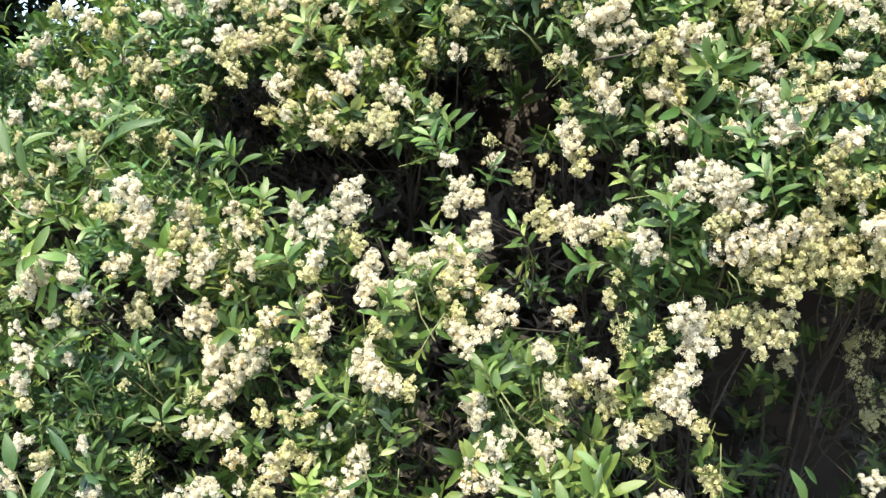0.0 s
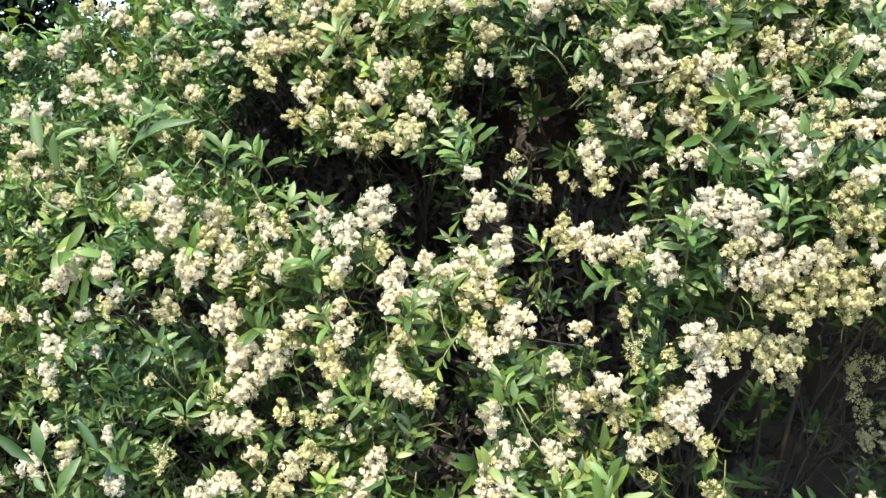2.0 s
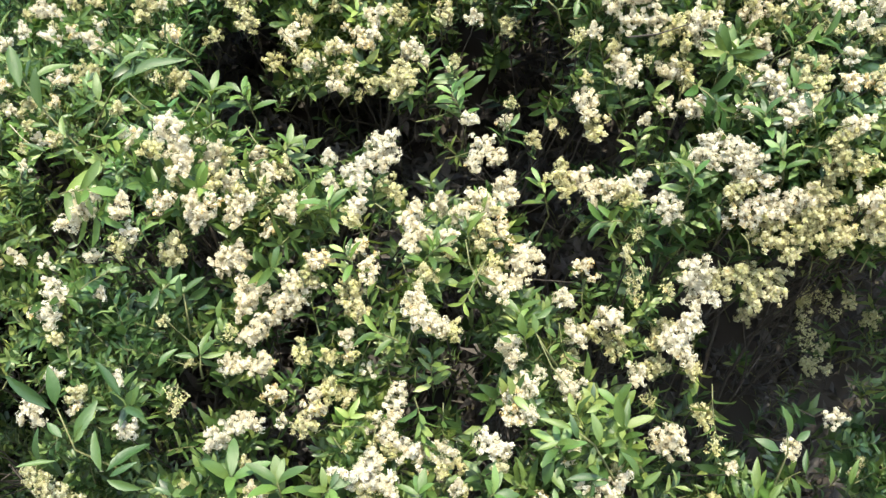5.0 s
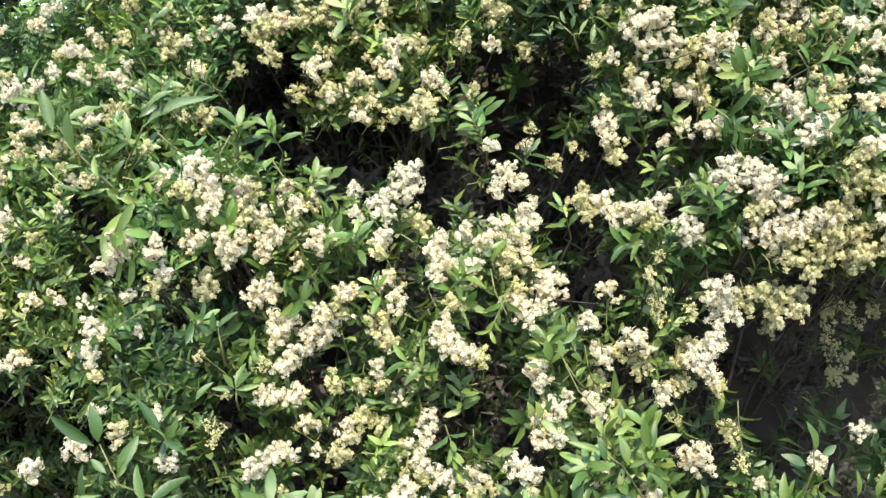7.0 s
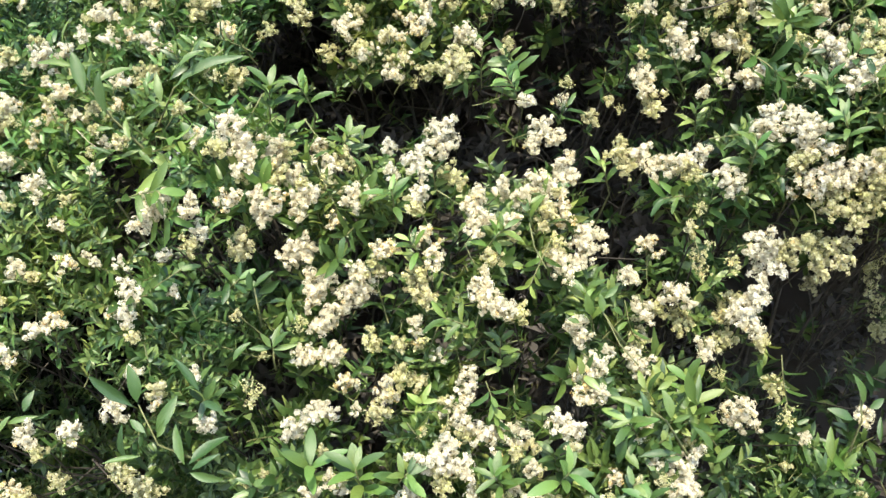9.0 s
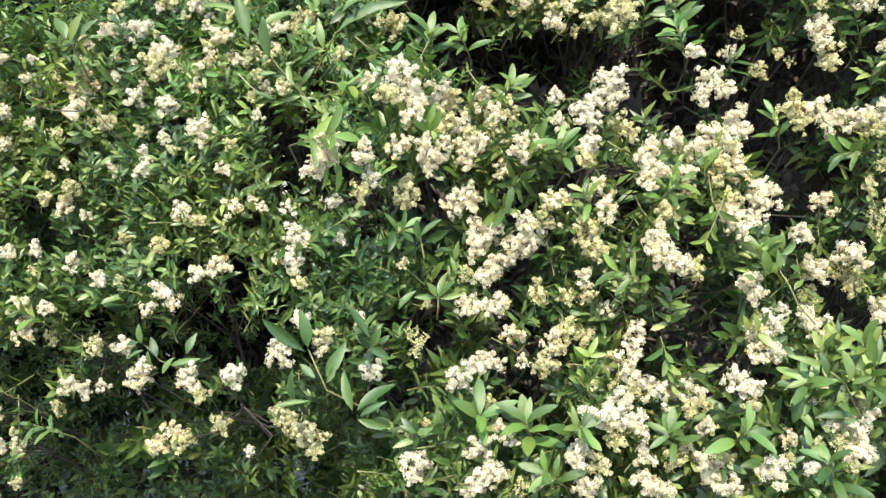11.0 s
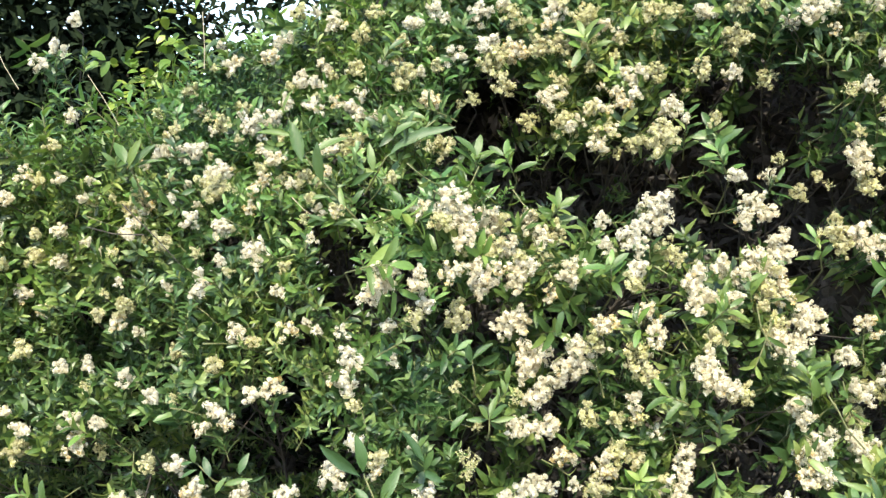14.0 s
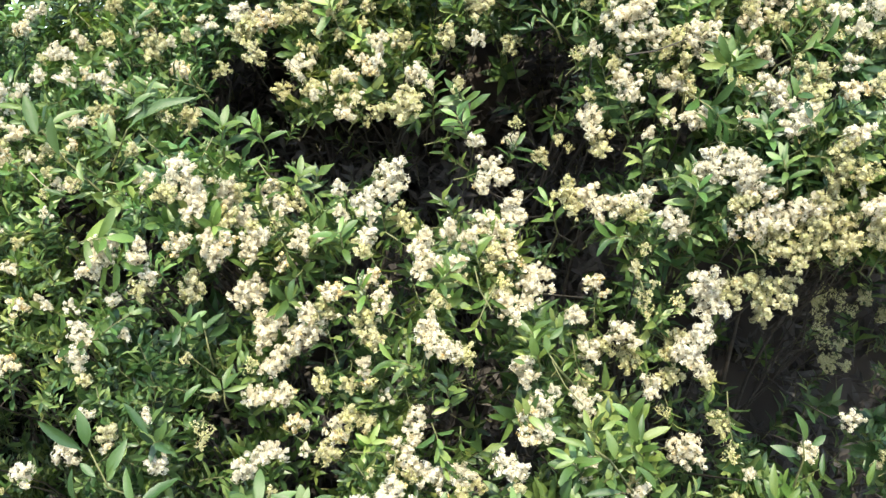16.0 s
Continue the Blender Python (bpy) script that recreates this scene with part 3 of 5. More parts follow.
# boughs: x, depth, height, length in cm, turn, bloom (0 full, 1 cream, 2 in bud, 3 fading)
flowering_bough([
    (-1.509, 1.797, 0.922, 5.1, 60, 0),
    (-1.467, 1.808, 0.939, 4.6, 30, 0),
    (-1.492, 1.812, 0.960, 3.4, 0, 1),
    (-1.491, 1.778, 0.870, 5.1, 90, 1),
    (-1.443, 1.778, 0.872, 6.2, 160, 0),
    (-1.475, 1.759, 0.818, 3.4, 90, 1),
])
flowering_bough([
    (-1.467, 1.755, 1.436, 5.4, 90, 0),
    (-1.389, 1.760, 1.434, 3.8, 0, 0),
    (-1.389, 1.767, 1.407, 5.4, 90, 2),
    (-1.423, 1.767, 1.389, 3.3, 0, 1),
    (-1.475, 1.771, 1.364, 4.4, 0, 1),
    (-1.390, 1.795, 1.362, 3.9, 0, 1),
    (-1.492, 1.783, 1.335, 5.5, 0, 1),
    (-1.422, 1.804, 1.332, 5.6, 90, 0),
    (-1.361, 1.822, 1.306, 5.1, 100, 0),
    (-1.465, 1.798, 1.313, 3.3, 0, 1),
    (-1.486, 1.804, 1.216, 4.5, 60, 2),
    (-1.324, 1.814, 1.269, 2.8, 0, 3),
])
flowering_bough([
    (-1.351, 1.797, 1.190, 5.6, 60, 1),
    (-1.420, 1.809, 1.179, 2.8, 0, 1),
    (-1.264, 1.759, 1.167, 4.4, 120, 0),
    (-1.521, 1.815, 1.133, 5.1, 60, 0),
    (-1.457, 1.828, 1.082, 5.7, 50, 0),
    (-1.414, 1.822, 1.056, 5.7, 60, 0),
    (-1.357, 1.795, 1.030, 4.5, 60, 0),
    (-1.377, 1.802, 0.987, 6.8, 30, 1),
])
flowering_bough([
    (-1.498, 1.766, 1.605, 3.2, 0, 0),
    (-1.456, 1.772, 1.607, 4.8, 60, 1),
    (-1.447, 1.780, 1.568, 2.6, 0, 0),
    (-1.468, 1.772, 1.538, 4.9, 80, 0),
    (-1.407, 1.785, 1.541, 6.0, 100, 0),
    (-1.332, 1.776, 1.544, 4.3, 120, 0),
    (-1.263, 1.736, 1.600, 3.7, 90, 1),
    (-1.227, 1.739, 1.656, 3.7, 0, 0),
    (-1.231, 1.776, 1.839, 3.8, 10, 0),
    (-1.264, 1.763, 1.784, 4.8, 20, 0),
    (-1.294, 1.755, 1.756, 4.3, 120, 0),
])
flowering_bough([
    (-1.308, 1.714, 0.843, 7.1, 170, 0),
    (-1.303, 1.702, 0.816, 4.4, 90, 0),
    (-1.246, 1.666, 0.789, 6.5, 170, 0),
    (-1.261, 1.679, 0.806, 4.3, 0, 0),
    (-1.232, 1.675, 0.838, 2.6, 0, 1),
    (-1.452, 1.732, 0.723, 6.7, 90, 0),
    (-1.375, 1.711, 0.742, 5.5, 60, 0),
    (-1.333, 1.691, 0.729, 3.8, 160, 0),
    (-1.214, 1.639, 0.751, 3.2, 60, 1),
])
flowering_bough([
    (-1.371, 1.776, 1.494, 4.3, 90, 0),
    (-1.309, 1.773, 1.529, 4.3, 90, 1),
    (-1.259, 1.756, 1.536, 3.7, 90, 0),
    (-1.197, 1.748, 1.533, 2.7, 0, 0),
    (-1.213, 1.750, 1.499, 3.2, 90, 0),
    (-1.260, 1.760, 1.435, 4.3, 60, 0),
    (-1.313, 1.769, 1.427, 3.3, 0, 1),
    (-1.320, 1.788, 1.382, 4.9, 30, 1),
    (-1.266, 1.777, 1.374, 4.4, 40, 0),
    (-1.193, 1.740, 1.390, 4.3, 170, 0),
    (-1.199, 1.740, 1.417, 2.6, 0, 0),
    (-1.143, 1.718, 1.399, 3.7, 90, 2),
])
flowering_bough([
    (-1.232, 1.732, 1.068, 6.5, 60, 0),
    (-1.177, 1.716, 1.069, 4.3, 0, 0),
    (-1.222, 1.722, 1.026, 6.0, 90, 3),
    (-1.189, 1.705, 0.999, 5.4, 170, 1),
    (-1.038, 1.591, 1.035, 5.1, 170, 1),
    (-1.119, 1.659, 0.938, 5.3, 60, 0),
    (-1.078, 1.625, 0.939, 4.2, 120, 0),
    (-1.028, 1.578, 0.962, 3.0, 0, 0),
    (-1.163, 1.663, 0.874, 5.9, 170, 1),
    (-0.977, 1.550, 1.044, 5.4, 90, 0),
])
flowering_bough([
    (-1.203, 1.743, 1.178, 3.8, 0, 0),
    (-1.183, 1.746, 1.277, 4.3, 60, 1),
    (-1.141, 1.736, 1.264, 5.4, 30, 3),
    (-1.124, 1.731, 1.293, 5.4, 0, 1),
    (-1.100, 1.725, 1.246, 3.2, 0, 0),
    (-1.122, 1.712, 1.160, 4.8, 30, 0),
    (-1.060, 1.664, 1.140, 4.2, 60, 0),
    (-1.206, 1.736, 1.135, 3.8, 0, 2),
    (-1.171, 1.741, 1.316, 3.2, 0, 2),
    (-0.999, 1.609, 1.148, 3.0, 0, 2),
    (-1.031, 1.672, 1.209, 5.2, 180, 1),
    (-1.045, 1.649, 1.138, 2.6, 0, 0),
])
flowering_bough([
    (-1.114, 1.709, 1.437, 4.7, 100, 0),
    (-1.105, 1.784, 1.565, 2.7, 0, 0),
    (-1.095, 1.699, 1.423, 3.1, 180, 1),
    (-1.075, 1.796, 1.588, 4.9, 90, 0),
    (-1.003, 1.766, 1.590, 7.4, 90, 0),
    (-0.944, 1.717, 1.554, 6.2, 60, 0),
    (-0.944, 1.694, 1.528, 7.2, 30, 1),
    (-0.979, 1.649, 1.470, 5.0, 60, 0),
    (-0.918, 1.623, 1.459, 5.0, 90, 0),
    (-0.959, 1.611, 1.412, 3.0, 0, 1),
    (-1.039, 1.665, 1.422, 5.1, 120, 1),
    (-0.909, 1.585, 1.401, 3.4, 0, 0),
    (-0.945, 1.594, 1.379, 3.0, 0, 0),
    (-1.027, 1.697, 1.504, 2.6, 0, 0),
    (-0.949, 1.592, 1.350, 5.4, 20, 0),
])
flowering_bough([
    (-0.839, 1.863, 1.695, 4.3, 0, 0),
    (-0.953, 1.776, 1.645, 5.3, 0, 1),
    (-0.890, 1.782, 1.648, 6.9, 60, 0),
    (-0.857, 1.812, 1.662, 5.4, 90, 0),
    (-1.019, 1.812, 1.711, 4.4, 60, 1),
    (-0.970, 1.861, 1.804, 2.6, 0, 0),
    (-0.866, 1.911, 1.817, 3.4, 0, 0),
    (-0.947, 1.861, 1.766, 5.6, 60, 0),
    (-0.882, 1.904, 1.788, 5.7, 60, 3),
])
flowering_bough([
    (-0.868, 1.543, 1.280, 5.3, 100, 0),
    (-0.841, 1.530, 1.269, 3.4, 90, 1),
    (-0.777, 1.513, 1.293, 4.7, 80, 3),
    (-0.917, 1.574, 1.219, 4.9, 90, 1),
    (-0.842, 1.524, 1.177, 4.3, 60, 0),
    (-0.797, 1.505, 1.198, 4.7, 90, 3),
    (-0.816, 1.512, 1.186, 3.3, 0, 0),
    (-0.909, 1.548, 1.139, 4.4, 60, 0),
    (-0.887, 1.534, 1.128, 3.9, 180, 3),
    (-0.933, 1.549, 1.108, 3.9, 60, 3),
])
flowering_bough([
    (-0.946, 1.529, 0.996, 7.4, 30, 3),
    (-0.936, 1.527, 1.007, 3.4, 60, 0),
    (-0.852, 1.499, 1.005, 6.2, 150, 0),
    (-0.831, 1.493, 0.974, 3.8, 180, 1),
    (-0.774, 1.477, 1.016, 5.7, 40, 0),
    (-0.896, 1.536, 0.895, 5.0, 90, 3),
    (-0.875, 1.533, 0.877, 5.9, 60, 1),
    (-0.922, 1.548, 0.863, 5.0, 90, 3),
    (-0.794, 1.483, 0.929, 4.8, 180, 1),
    (-0.687, 1.457, 0.955, 4.7, 180, 1),
    (-0.657, 1.447, 0.931, 4.7, 180, 1),
    (-0.632, 1.438, 0.916, 5.6, 180, 1),
    (-0.742, 1.464, 0.889, 2.6, 0, 0),
])
flowering_bough([
    (-0.747, 1.777, 1.603, 5.2, 90, 0),
    (-0.698, 1.784, 1.614, 6.3, 0, 1),
    (-0.786, 1.719, 1.545, 4.0, 0, 1),
    (-0.747, 1.575, 1.446, 2.6, 0, 0),
    (-0.745, 1.646, 1.492, 3.4, 30, 0),
    (-0.842, 1.731, 1.580, 5.7, 90, 0),
    (-0.870, 1.687, 1.526, 6.1, 170, 0),
    (-0.823, 1.710, 1.544, 3.6, 0, 2),
    (-0.844, 1.578, 1.419, 6.8, 150, 0),
    (-0.798, 1.541, 1.356, 3.3, 150, 0),
])
flowering_bough([
    (-0.843, 1.919, 1.827, 3.3, 0, 0),
    (-0.813, 1.901, 1.742, 4.9, 20, 0),
    (-0.764, 1.899, 1.760, 3.5, 0, 0),
    (-0.697, 1.868, 1.763, 4.9, 120, 1),
    (-0.648, 1.839, 1.772, 2.7, 90, 0),
    (-0.783, 1.852, 1.685, 5.4, 130, 0),
    (-0.705, 1.831, 1.685, 3.7, 90, 0),
    (-0.695, 1.884, 1.835, 4.4, 90, 1),
    (-0.752, 1.909, 1.858, 5.7, 0, 0),
    (-0.821, 1.911, 1.880, 4.6, 0, 1),
    (-0.669, 1.870, 1.877, 4.5, 90, 1),
    (-0.787, 1.910, 1.880, 3.4, 0, 0),
])
flowering_bough([
    (-0.681, 1.479, 1.299, 2.7, 0, 0),
    (-0.724, 1.494, 1.297, 2.6, 0, 0),
    (-0.667, 1.476, 1.255, 5.4, 140, 0),
    (-0.671, 1.471, 1.219, 5.8, 160, 0),
    (-0.659, 1.458, 1.181, 3.1, 90, 1),
    (-0.595, 1.484, 1.251, 2.7, 0, 0),
    (-0.658, 1.436, 1.123, 3.5, 150, 0),
    (-0.556, 1.446, 1.120, 2.6, 0, 0),
    (-0.612, 1.425, 1.099, 4.0, 60, 1),
    (-0.617, 1.426, 1.080, 3.1, 180, 3),
    (-0.690, 1.454, 1.059, 5.4, 120, 0),
])
flowering_bough([
    (-0.609, 1.410, 1.396, 6.0, 40, 0),
    (-0.624, 1.420, 1.369, 4.3, 20, 0),
    (-0.588, 1.409, 1.414, 2.6, 0, 0),
    (-0.550, 1.412, 1.410, 2.6, 0, 0),
    (-0.554, 1.408, 1.389, 3.9, 90, 0),
    (-0.543, 1.432, 1.355, 3.9, 90, 0),
    (-0.493, 1.514, 1.328, 5.5, 40, 1),
    (-0.490, 1.522, 1.313, 4.2, 180, 1),
    (-0.557, 1.438, 1.333, 4.0, 180, 1),
    (-0.602, 1.444, 1.314, 3.1, 80, 0),
])
flowering_bough([
    (-0.610, 1.832, 1.815, 3.2, 0, 1),
    (-0.601, 1.812, 1.744, 6.4, 90, 1),
    (-0.569, 1.810, 1.755, 2.7, 0, 0),
    (-0.539, 1.814, 1.767, 3.2, 0, 1),
    (-0.503, 1.822, 1.790, 4.3, 90, 0),
    (-0.657, 1.807, 1.667, 2.6, 0, 0),
    (-0.609, 1.797, 1.675, 2.6, 0, 0),
    (-0.552, 1.799, 1.702, 5.3, 90, 3),
    (-0.490, 1.798, 1.698, 3.2, 180, 2),
    (-0.521, 1.739, 1.611, 5.7, 60, 1),
    (-0.469, 1.798, 1.704, 3.2, 0, 1),
    (-0.440, 1.817, 1.812, 5.3, 60, 0),
    (-0.588, 1.833, 1.851, 3.9, 60, 0),
    (-0.545, 1.837, 1.880, 4.4, 0, 0),
    (-0.457, 1.827, 1.874, 5.5, 40, 0),
])
flowering_bough([
    (-0.614, 1.658, 1.552, 3.0, 0, 1),
    (-0.555, 1.495, 1.503, 4.5, 60, 0),
    (-0.496, 1.509, 1.513, 9.1, 130, 0),
    (-0.474, 1.515, 1.485, 6.4, 140, 0),
    (-0.479, 1.492, 1.463, 5.4, 180, 0),
    (-0.519, 1.469, 1.486, 4.5, 90, 1),
    (-0.435, 1.590, 1.479, 6.7, 10, 0),
    (-0.433, 1.544, 1.438, 5.6, 60, 1),
    (-0.501, 1.462, 1.402, 4.9, 60, 3),
    (-0.459, 1.505, 1.408, 3.7, 0, 0),
    (-0.447, 1.513, 1.389, 5.5, 90, 0),
    (-0.452, 1.515, 1.370, 3.7, 180, 0),
])
flowering_bough([
    (-0.536, 1.430, 1.042, 4.5, 60, 0),
    (-0.466, 1.454, 1.094, 4.1, 180, 2),
    (-0.467, 1.448, 1.073, 2.7, 180, 2),
    (-0.395, 1.421, 1.039, 6.7, 40, 0),
    (-0.352, 1.433, 1.063, 8.1, 40, 0),
    (-0.461, 1.391, 0.900, 5.9, 40, 0),
    (-0.465, 1.387, 0.878, 3.2, 90, 0),
    (-0.347, 1.375, 1.010, 2.6, 0, 1),
    (-0.330, 1.341, 0.976, 3.5, 0, 0),
    (-0.365, 1.335, 0.951, 5.2, 60, 0),
    (-0.343, 1.310, 0.920, 6.4, 60, 0),
    (-0.368, 1.313, 0.898, 5.2, 90, 0),
    (-0.313, 1.329, 0.963, 2.6, 90, 0),
    (-0.271, 1.297, 0.913, 3.8, 60, 0),
    (-0.300, 1.295, 0.900, 3.4, 0, 2),
])
flowering_bough([
    (-0.400, 1.538, 1.307, 6.6, 30, 0),
    (-0.386, 1.534, 1.312, 6.6, 20, 0),
    (-0.357, 1.522, 1.257, 7.5, 30, 0),
    (-0.389, 1.482, 1.142, 3.7, 0, 0),
    (-0.375, 1.522, 1.233, 5.2, 170, 0),
    (-0.354, 1.499, 1.190, 5.6, 30, 0),
    (-0.303, 1.488, 1.244, 7.4, 60, 0),
    (-0.331, 1.500, 1.214, 4.7, 60, 0),
    (-0.289, 1.477, 1.265, 5.5, 20, 0),
    (-0.371, 1.480, 1.143, 4.6, 60, 0),
    (-0.334, 1.473, 1.144, 5.1, 40, 0),
])
flowering_bough([
    (-0.403, 1.562, 1.437, 4.7, 0, 0),
    (-0.393, 1.518, 1.380, 4.6, 0, 0),
    (-0.368, 1.636, 1.483, 4.9, 40, 0),
    (-0.345, 1.599, 1.455, 5.3, 160, 0),
    (-0.322, 1.608, 1.465, 4.4, 20, 1),
    (-0.376, 1.524, 1.403, 6.5, 60, 0),
    (-0.344, 1.536, 1.416, 4.7, 0, 1),
    (-0.301, 1.511, 1.404, 5.6, 20, 0),
    (-0.273, 1.509, 1.410, 2.8, 0, 0),
    (-0.332, 1.499, 1.368, 3.2, 180, 3),
])
flowering_bough([
    (-0.423, 1.807, 1.785, 7.5, 45, 1),
    (-0.390, 1.799, 1.801, 6.4, 70, 3),
    (-0.342, 1.779, 1.805, 6.3, 0, 1),
    (-0.310, 1.769, 1.810, 5.2, 30, 1),
    (-0.410, 1.790, 1.731, 4.9, 0, 1),
    (-0.319, 1.756, 1.710, 5.7, 60, 0),
    (-0.319, 1.759, 1.746, 2.6, 0, 2),
    (-0.361, 1.764, 1.663, 6.6, 180, 1),
    (-0.297, 1.747, 1.658, 6.6, 150, 1),
    (-0.271, 1.734, 1.637, 3.5, 180, 0),
    (-0.240, 1.735, 1.689, 4.4, 70, 0),
    (-0.392, 1.809, 1.862, 4.3, 90, 1),
    (-0.318, 1.784, 1.871, 5.4, 0, 0),
    (-0.256, 1.768, 1.859, 6.4, 60, 1),
])
flowering_bough([
    (-0.269, 1.463, 1.170, 4.1, 120, 1),
    (-0.309, 1.447, 1.104, 4.1, 60, 3),
    (-0.293, 1.423, 1.065, 2.6, 0, 0),
    (-0.245, 1.428, 1.086, 5.4, 30, 3),
    (-0.257, 1.414, 1.063, 4.5, 100, 1),
    (-0.224, 1.452, 1.167, 3.6, 0, 1),
    (-0.192, 1.449, 1.173, 4.1, 60, 2),
    (-0.197, 1.447, 1.201, 3.6, 60, 0),
    (-0.223, 1.440, 1.115, 5.4, 170, 1),
    (-0.187, 1.440, 1.105, 3.6, 180, 1),
    (-0.160, 1.446, 1.150, 2.7, 0, 0),
    (-0.109, 1.439, 1.114, 4.6, 10, 0),
    (-0.114, 1.432, 1.089, 4.5, 190, 0),
    (-0.186, 1.354, 1.049, 2.6, 0, 2),
])
flowering_bough([
    (-0.184, 1.446, 1.343, 5.0, 0, 3),
    (-0.166, 1.434, 1.313, 4.9, 170, 0),
    (-0.247, 1.449, 1.324, 5.4, 50, 3),
    (-0.279, 1.468, 1.280, 8.2, 60, 0),
    (-0.261, 1.455, 1.296, 4.5, 0, 1),
    (-0.197, 1.436, 1.285, 4.5, 90, 1),
    (-0.188, 1.435, 1.254, 6.3, 150, 1),
    (-0.082, 1.398, 1.251, 7.1, 140, 0),
    (-0.095, 1.403, 1.273, 5.3, 20, 0),
])
flowering_bough([
    (-0.239, 1.579, 1.487, 3.4, 0, 0),
    (-0.237, 1.541, 1.445, 3.3, 0, 0),
    (-0.148, 1.574, 1.510, 7.2, 65, 0),
    (-0.190, 1.543, 1.465, 6.6, 60, 0),
    (-0.167, 1.555, 1.488, 4.8, 60, 0),
    (-0.181, 1.526, 1.442, 2.8, 180, 0),
    (-0.139, 1.521, 1.443, 4.7, 130, 1),
    (-0.120, 1.505, 1.430, 2.8, 180, 1),
    (-0.190, 1.500, 1.411, 4.2, 60, 0),
    (-0.199, 1.479, 1.390, 3.7, 90, 1),
    (-0.093, 1.478, 1.409, 4.6, 20, 0),
    (-0.103, 1.463, 1.387, 4.6, 300, 0),
    (-0.099, 1.446, 1.362, 4.5, 180, 0),
    (-0.081, 1.451, 1.375, 3.6, 120, 0),
    (-0.056, 1.492, 1.422, 5.1, 30, 0),
])
flowering_bough([
    (-0.143, 1.557, 1.489, 3.8, 80, 0),
])
flowering_bough([
    (-0.133, 1.404, 1.065, 6.3, 60, 0),
    (-0.116, 1.374, 1.051, 5.3, 100, 0),
    (-0.077, 1.355, 1.038, 7.0, 60, 0),
    (-0.039, 1.340, 1.047, 4.3, 90, 0),
    (-0.185, 1.305, 1.018, 5.9, 280, 0),
    (-0.155, 1.310, 1.031, 5.9, 30, 0),
    (-0.152, 1.301, 1.012, 5.1, 100, 0),
    (-0.159, 1.299, 0.989, 5.1, 180, 1),
    (-0.209, 1.302, 0.962, 3.8, 0, 0),
    (-0.216, 1.302, 0.944, 3.4, 280, 0),
    (-0.182, 1.302, 0.940, 4.3, 120, 1),
    (-0.198, 1.299, 0.905, 5.1, 30, 0),
    (-0.112, 1.316, 0.950, 3.9, 0, 0),
    (-0.125, 1.307, 0.998, 4.2, 120, 0),
    (-0.041, 1.329, 1.023, 3.4, 180, 1),
])
flowering_bough([
    (-0.188, 1.727, 1.700, 4.4, 90, 3),
    (-0.168, 1.738, 1.738, 2.6, 0, 0),
    (-0.234, 1.714, 1.621, 4.4, 100, 0),
    (-0.218, 1.702, 1.611, 3.4, 180, 1),
    (-0.167, 1.690, 1.622, 4.7, 80, 1),
    (-0.121, 1.686, 1.628, 7.7, 120, 1),
    (-0.111, 1.693, 1.644, 4.3, 60, 1),
    (-0.101, 1.716, 1.696, 5.2, 140, 0),
    (-0.126, 1.743, 1.755, 4.4, 30, 1),
    (-0.043, 1.735, 1.761, 5.3, 20, 1),
    (-0.059, 1.728, 1.729, 2.6, 180, 1),
    (-0.024, 1.697, 1.671, 3.0, 0, 1),
    (-0.075, 1.703, 1.671, 2.2, 0, 0),
    (-0.192, 1.688, 1.606, 3.4, 180, 1),
    (0.017, 1.720, 1.823, 6.2, 90, 1),
])
flowering_bough([
    (0.011, 1.718, 1.756, 3.9, 0, 0),
    (-0.141, 1.763, 1.866, 5.3, 0, 1),
    (-0.039, 1.746, 1.870, 4.2, 90, 0),
])
flowering_bough([
    (-0.066, 1.328, 0.938, 5.2, 0, 1),
    (-0.015, 1.326, 0.940, 4.3, 170, 0),
    (-0.003, 1.320, 0.924, 6.0, 120, 0),
    (-0.041, 1.330, 0.960, 2.6, 0, 0),
    (-0.110, 1.318, 0.909, 4.3, 0, 0),
    (-0.083, 1.321, 0.895, 4.3, 60, 0),
    (0.014, 1.309, 0.952, 2.6, 60, 1),
    (-0.016, 1.318, 1.001, 2.6, 0, 0),
    (0.016, 1.304, 0.909, 5.1, 90, 0),
])
flowering_bough([
    (-0.059, 1.399, 1.238, 5.3, 120, 0),
    (-0.036, 1.405, 1.223, 4.5, 150, 1),
    (0.071, 1.422, 1.192, 5.5, 170, 0),
    (0.062, 1.426, 1.205, 3.6, 60, 0),
])
flowering_bough([
    (-0.040, 1.450, 1.371, 3.6, 60, 0),
    (-0.073, 1.416, 1.311, 4.0, 0, 1),
    (0.009, 1.532, 1.432, 5.7, 80, 0),
    (0.032, 1.519, 1.412, 5.7, 60, 0),
    (-0.019, 1.484, 1.405, 4.6, 0, 0),
    (0.054, 1.499, 1.376, 5.6, 0, 3),
    (0.019, 1.479, 1.373, 5.6, 20, 1),
    (0.092, 1.490, 1.320, 7.5, 170, 0),
    (0.088, 1.499, 1.348, 4.7, 60, 0),
    (0.113, 1.506, 1.342, 3.3, 90, 0),
    (0.032, 1.464, 1.324, 4.6, 90, 1),
    (0.051, 1.461, 1.291, 6.5, 150, 0),
    (0.037, 1.461, 1.310, 3.7, 90, 0),
    (0.200, 1.515, 1.323, 4.8, 0, 3),
    (0.167, 1.500, 1.271, 4.3, 0, 0),
])
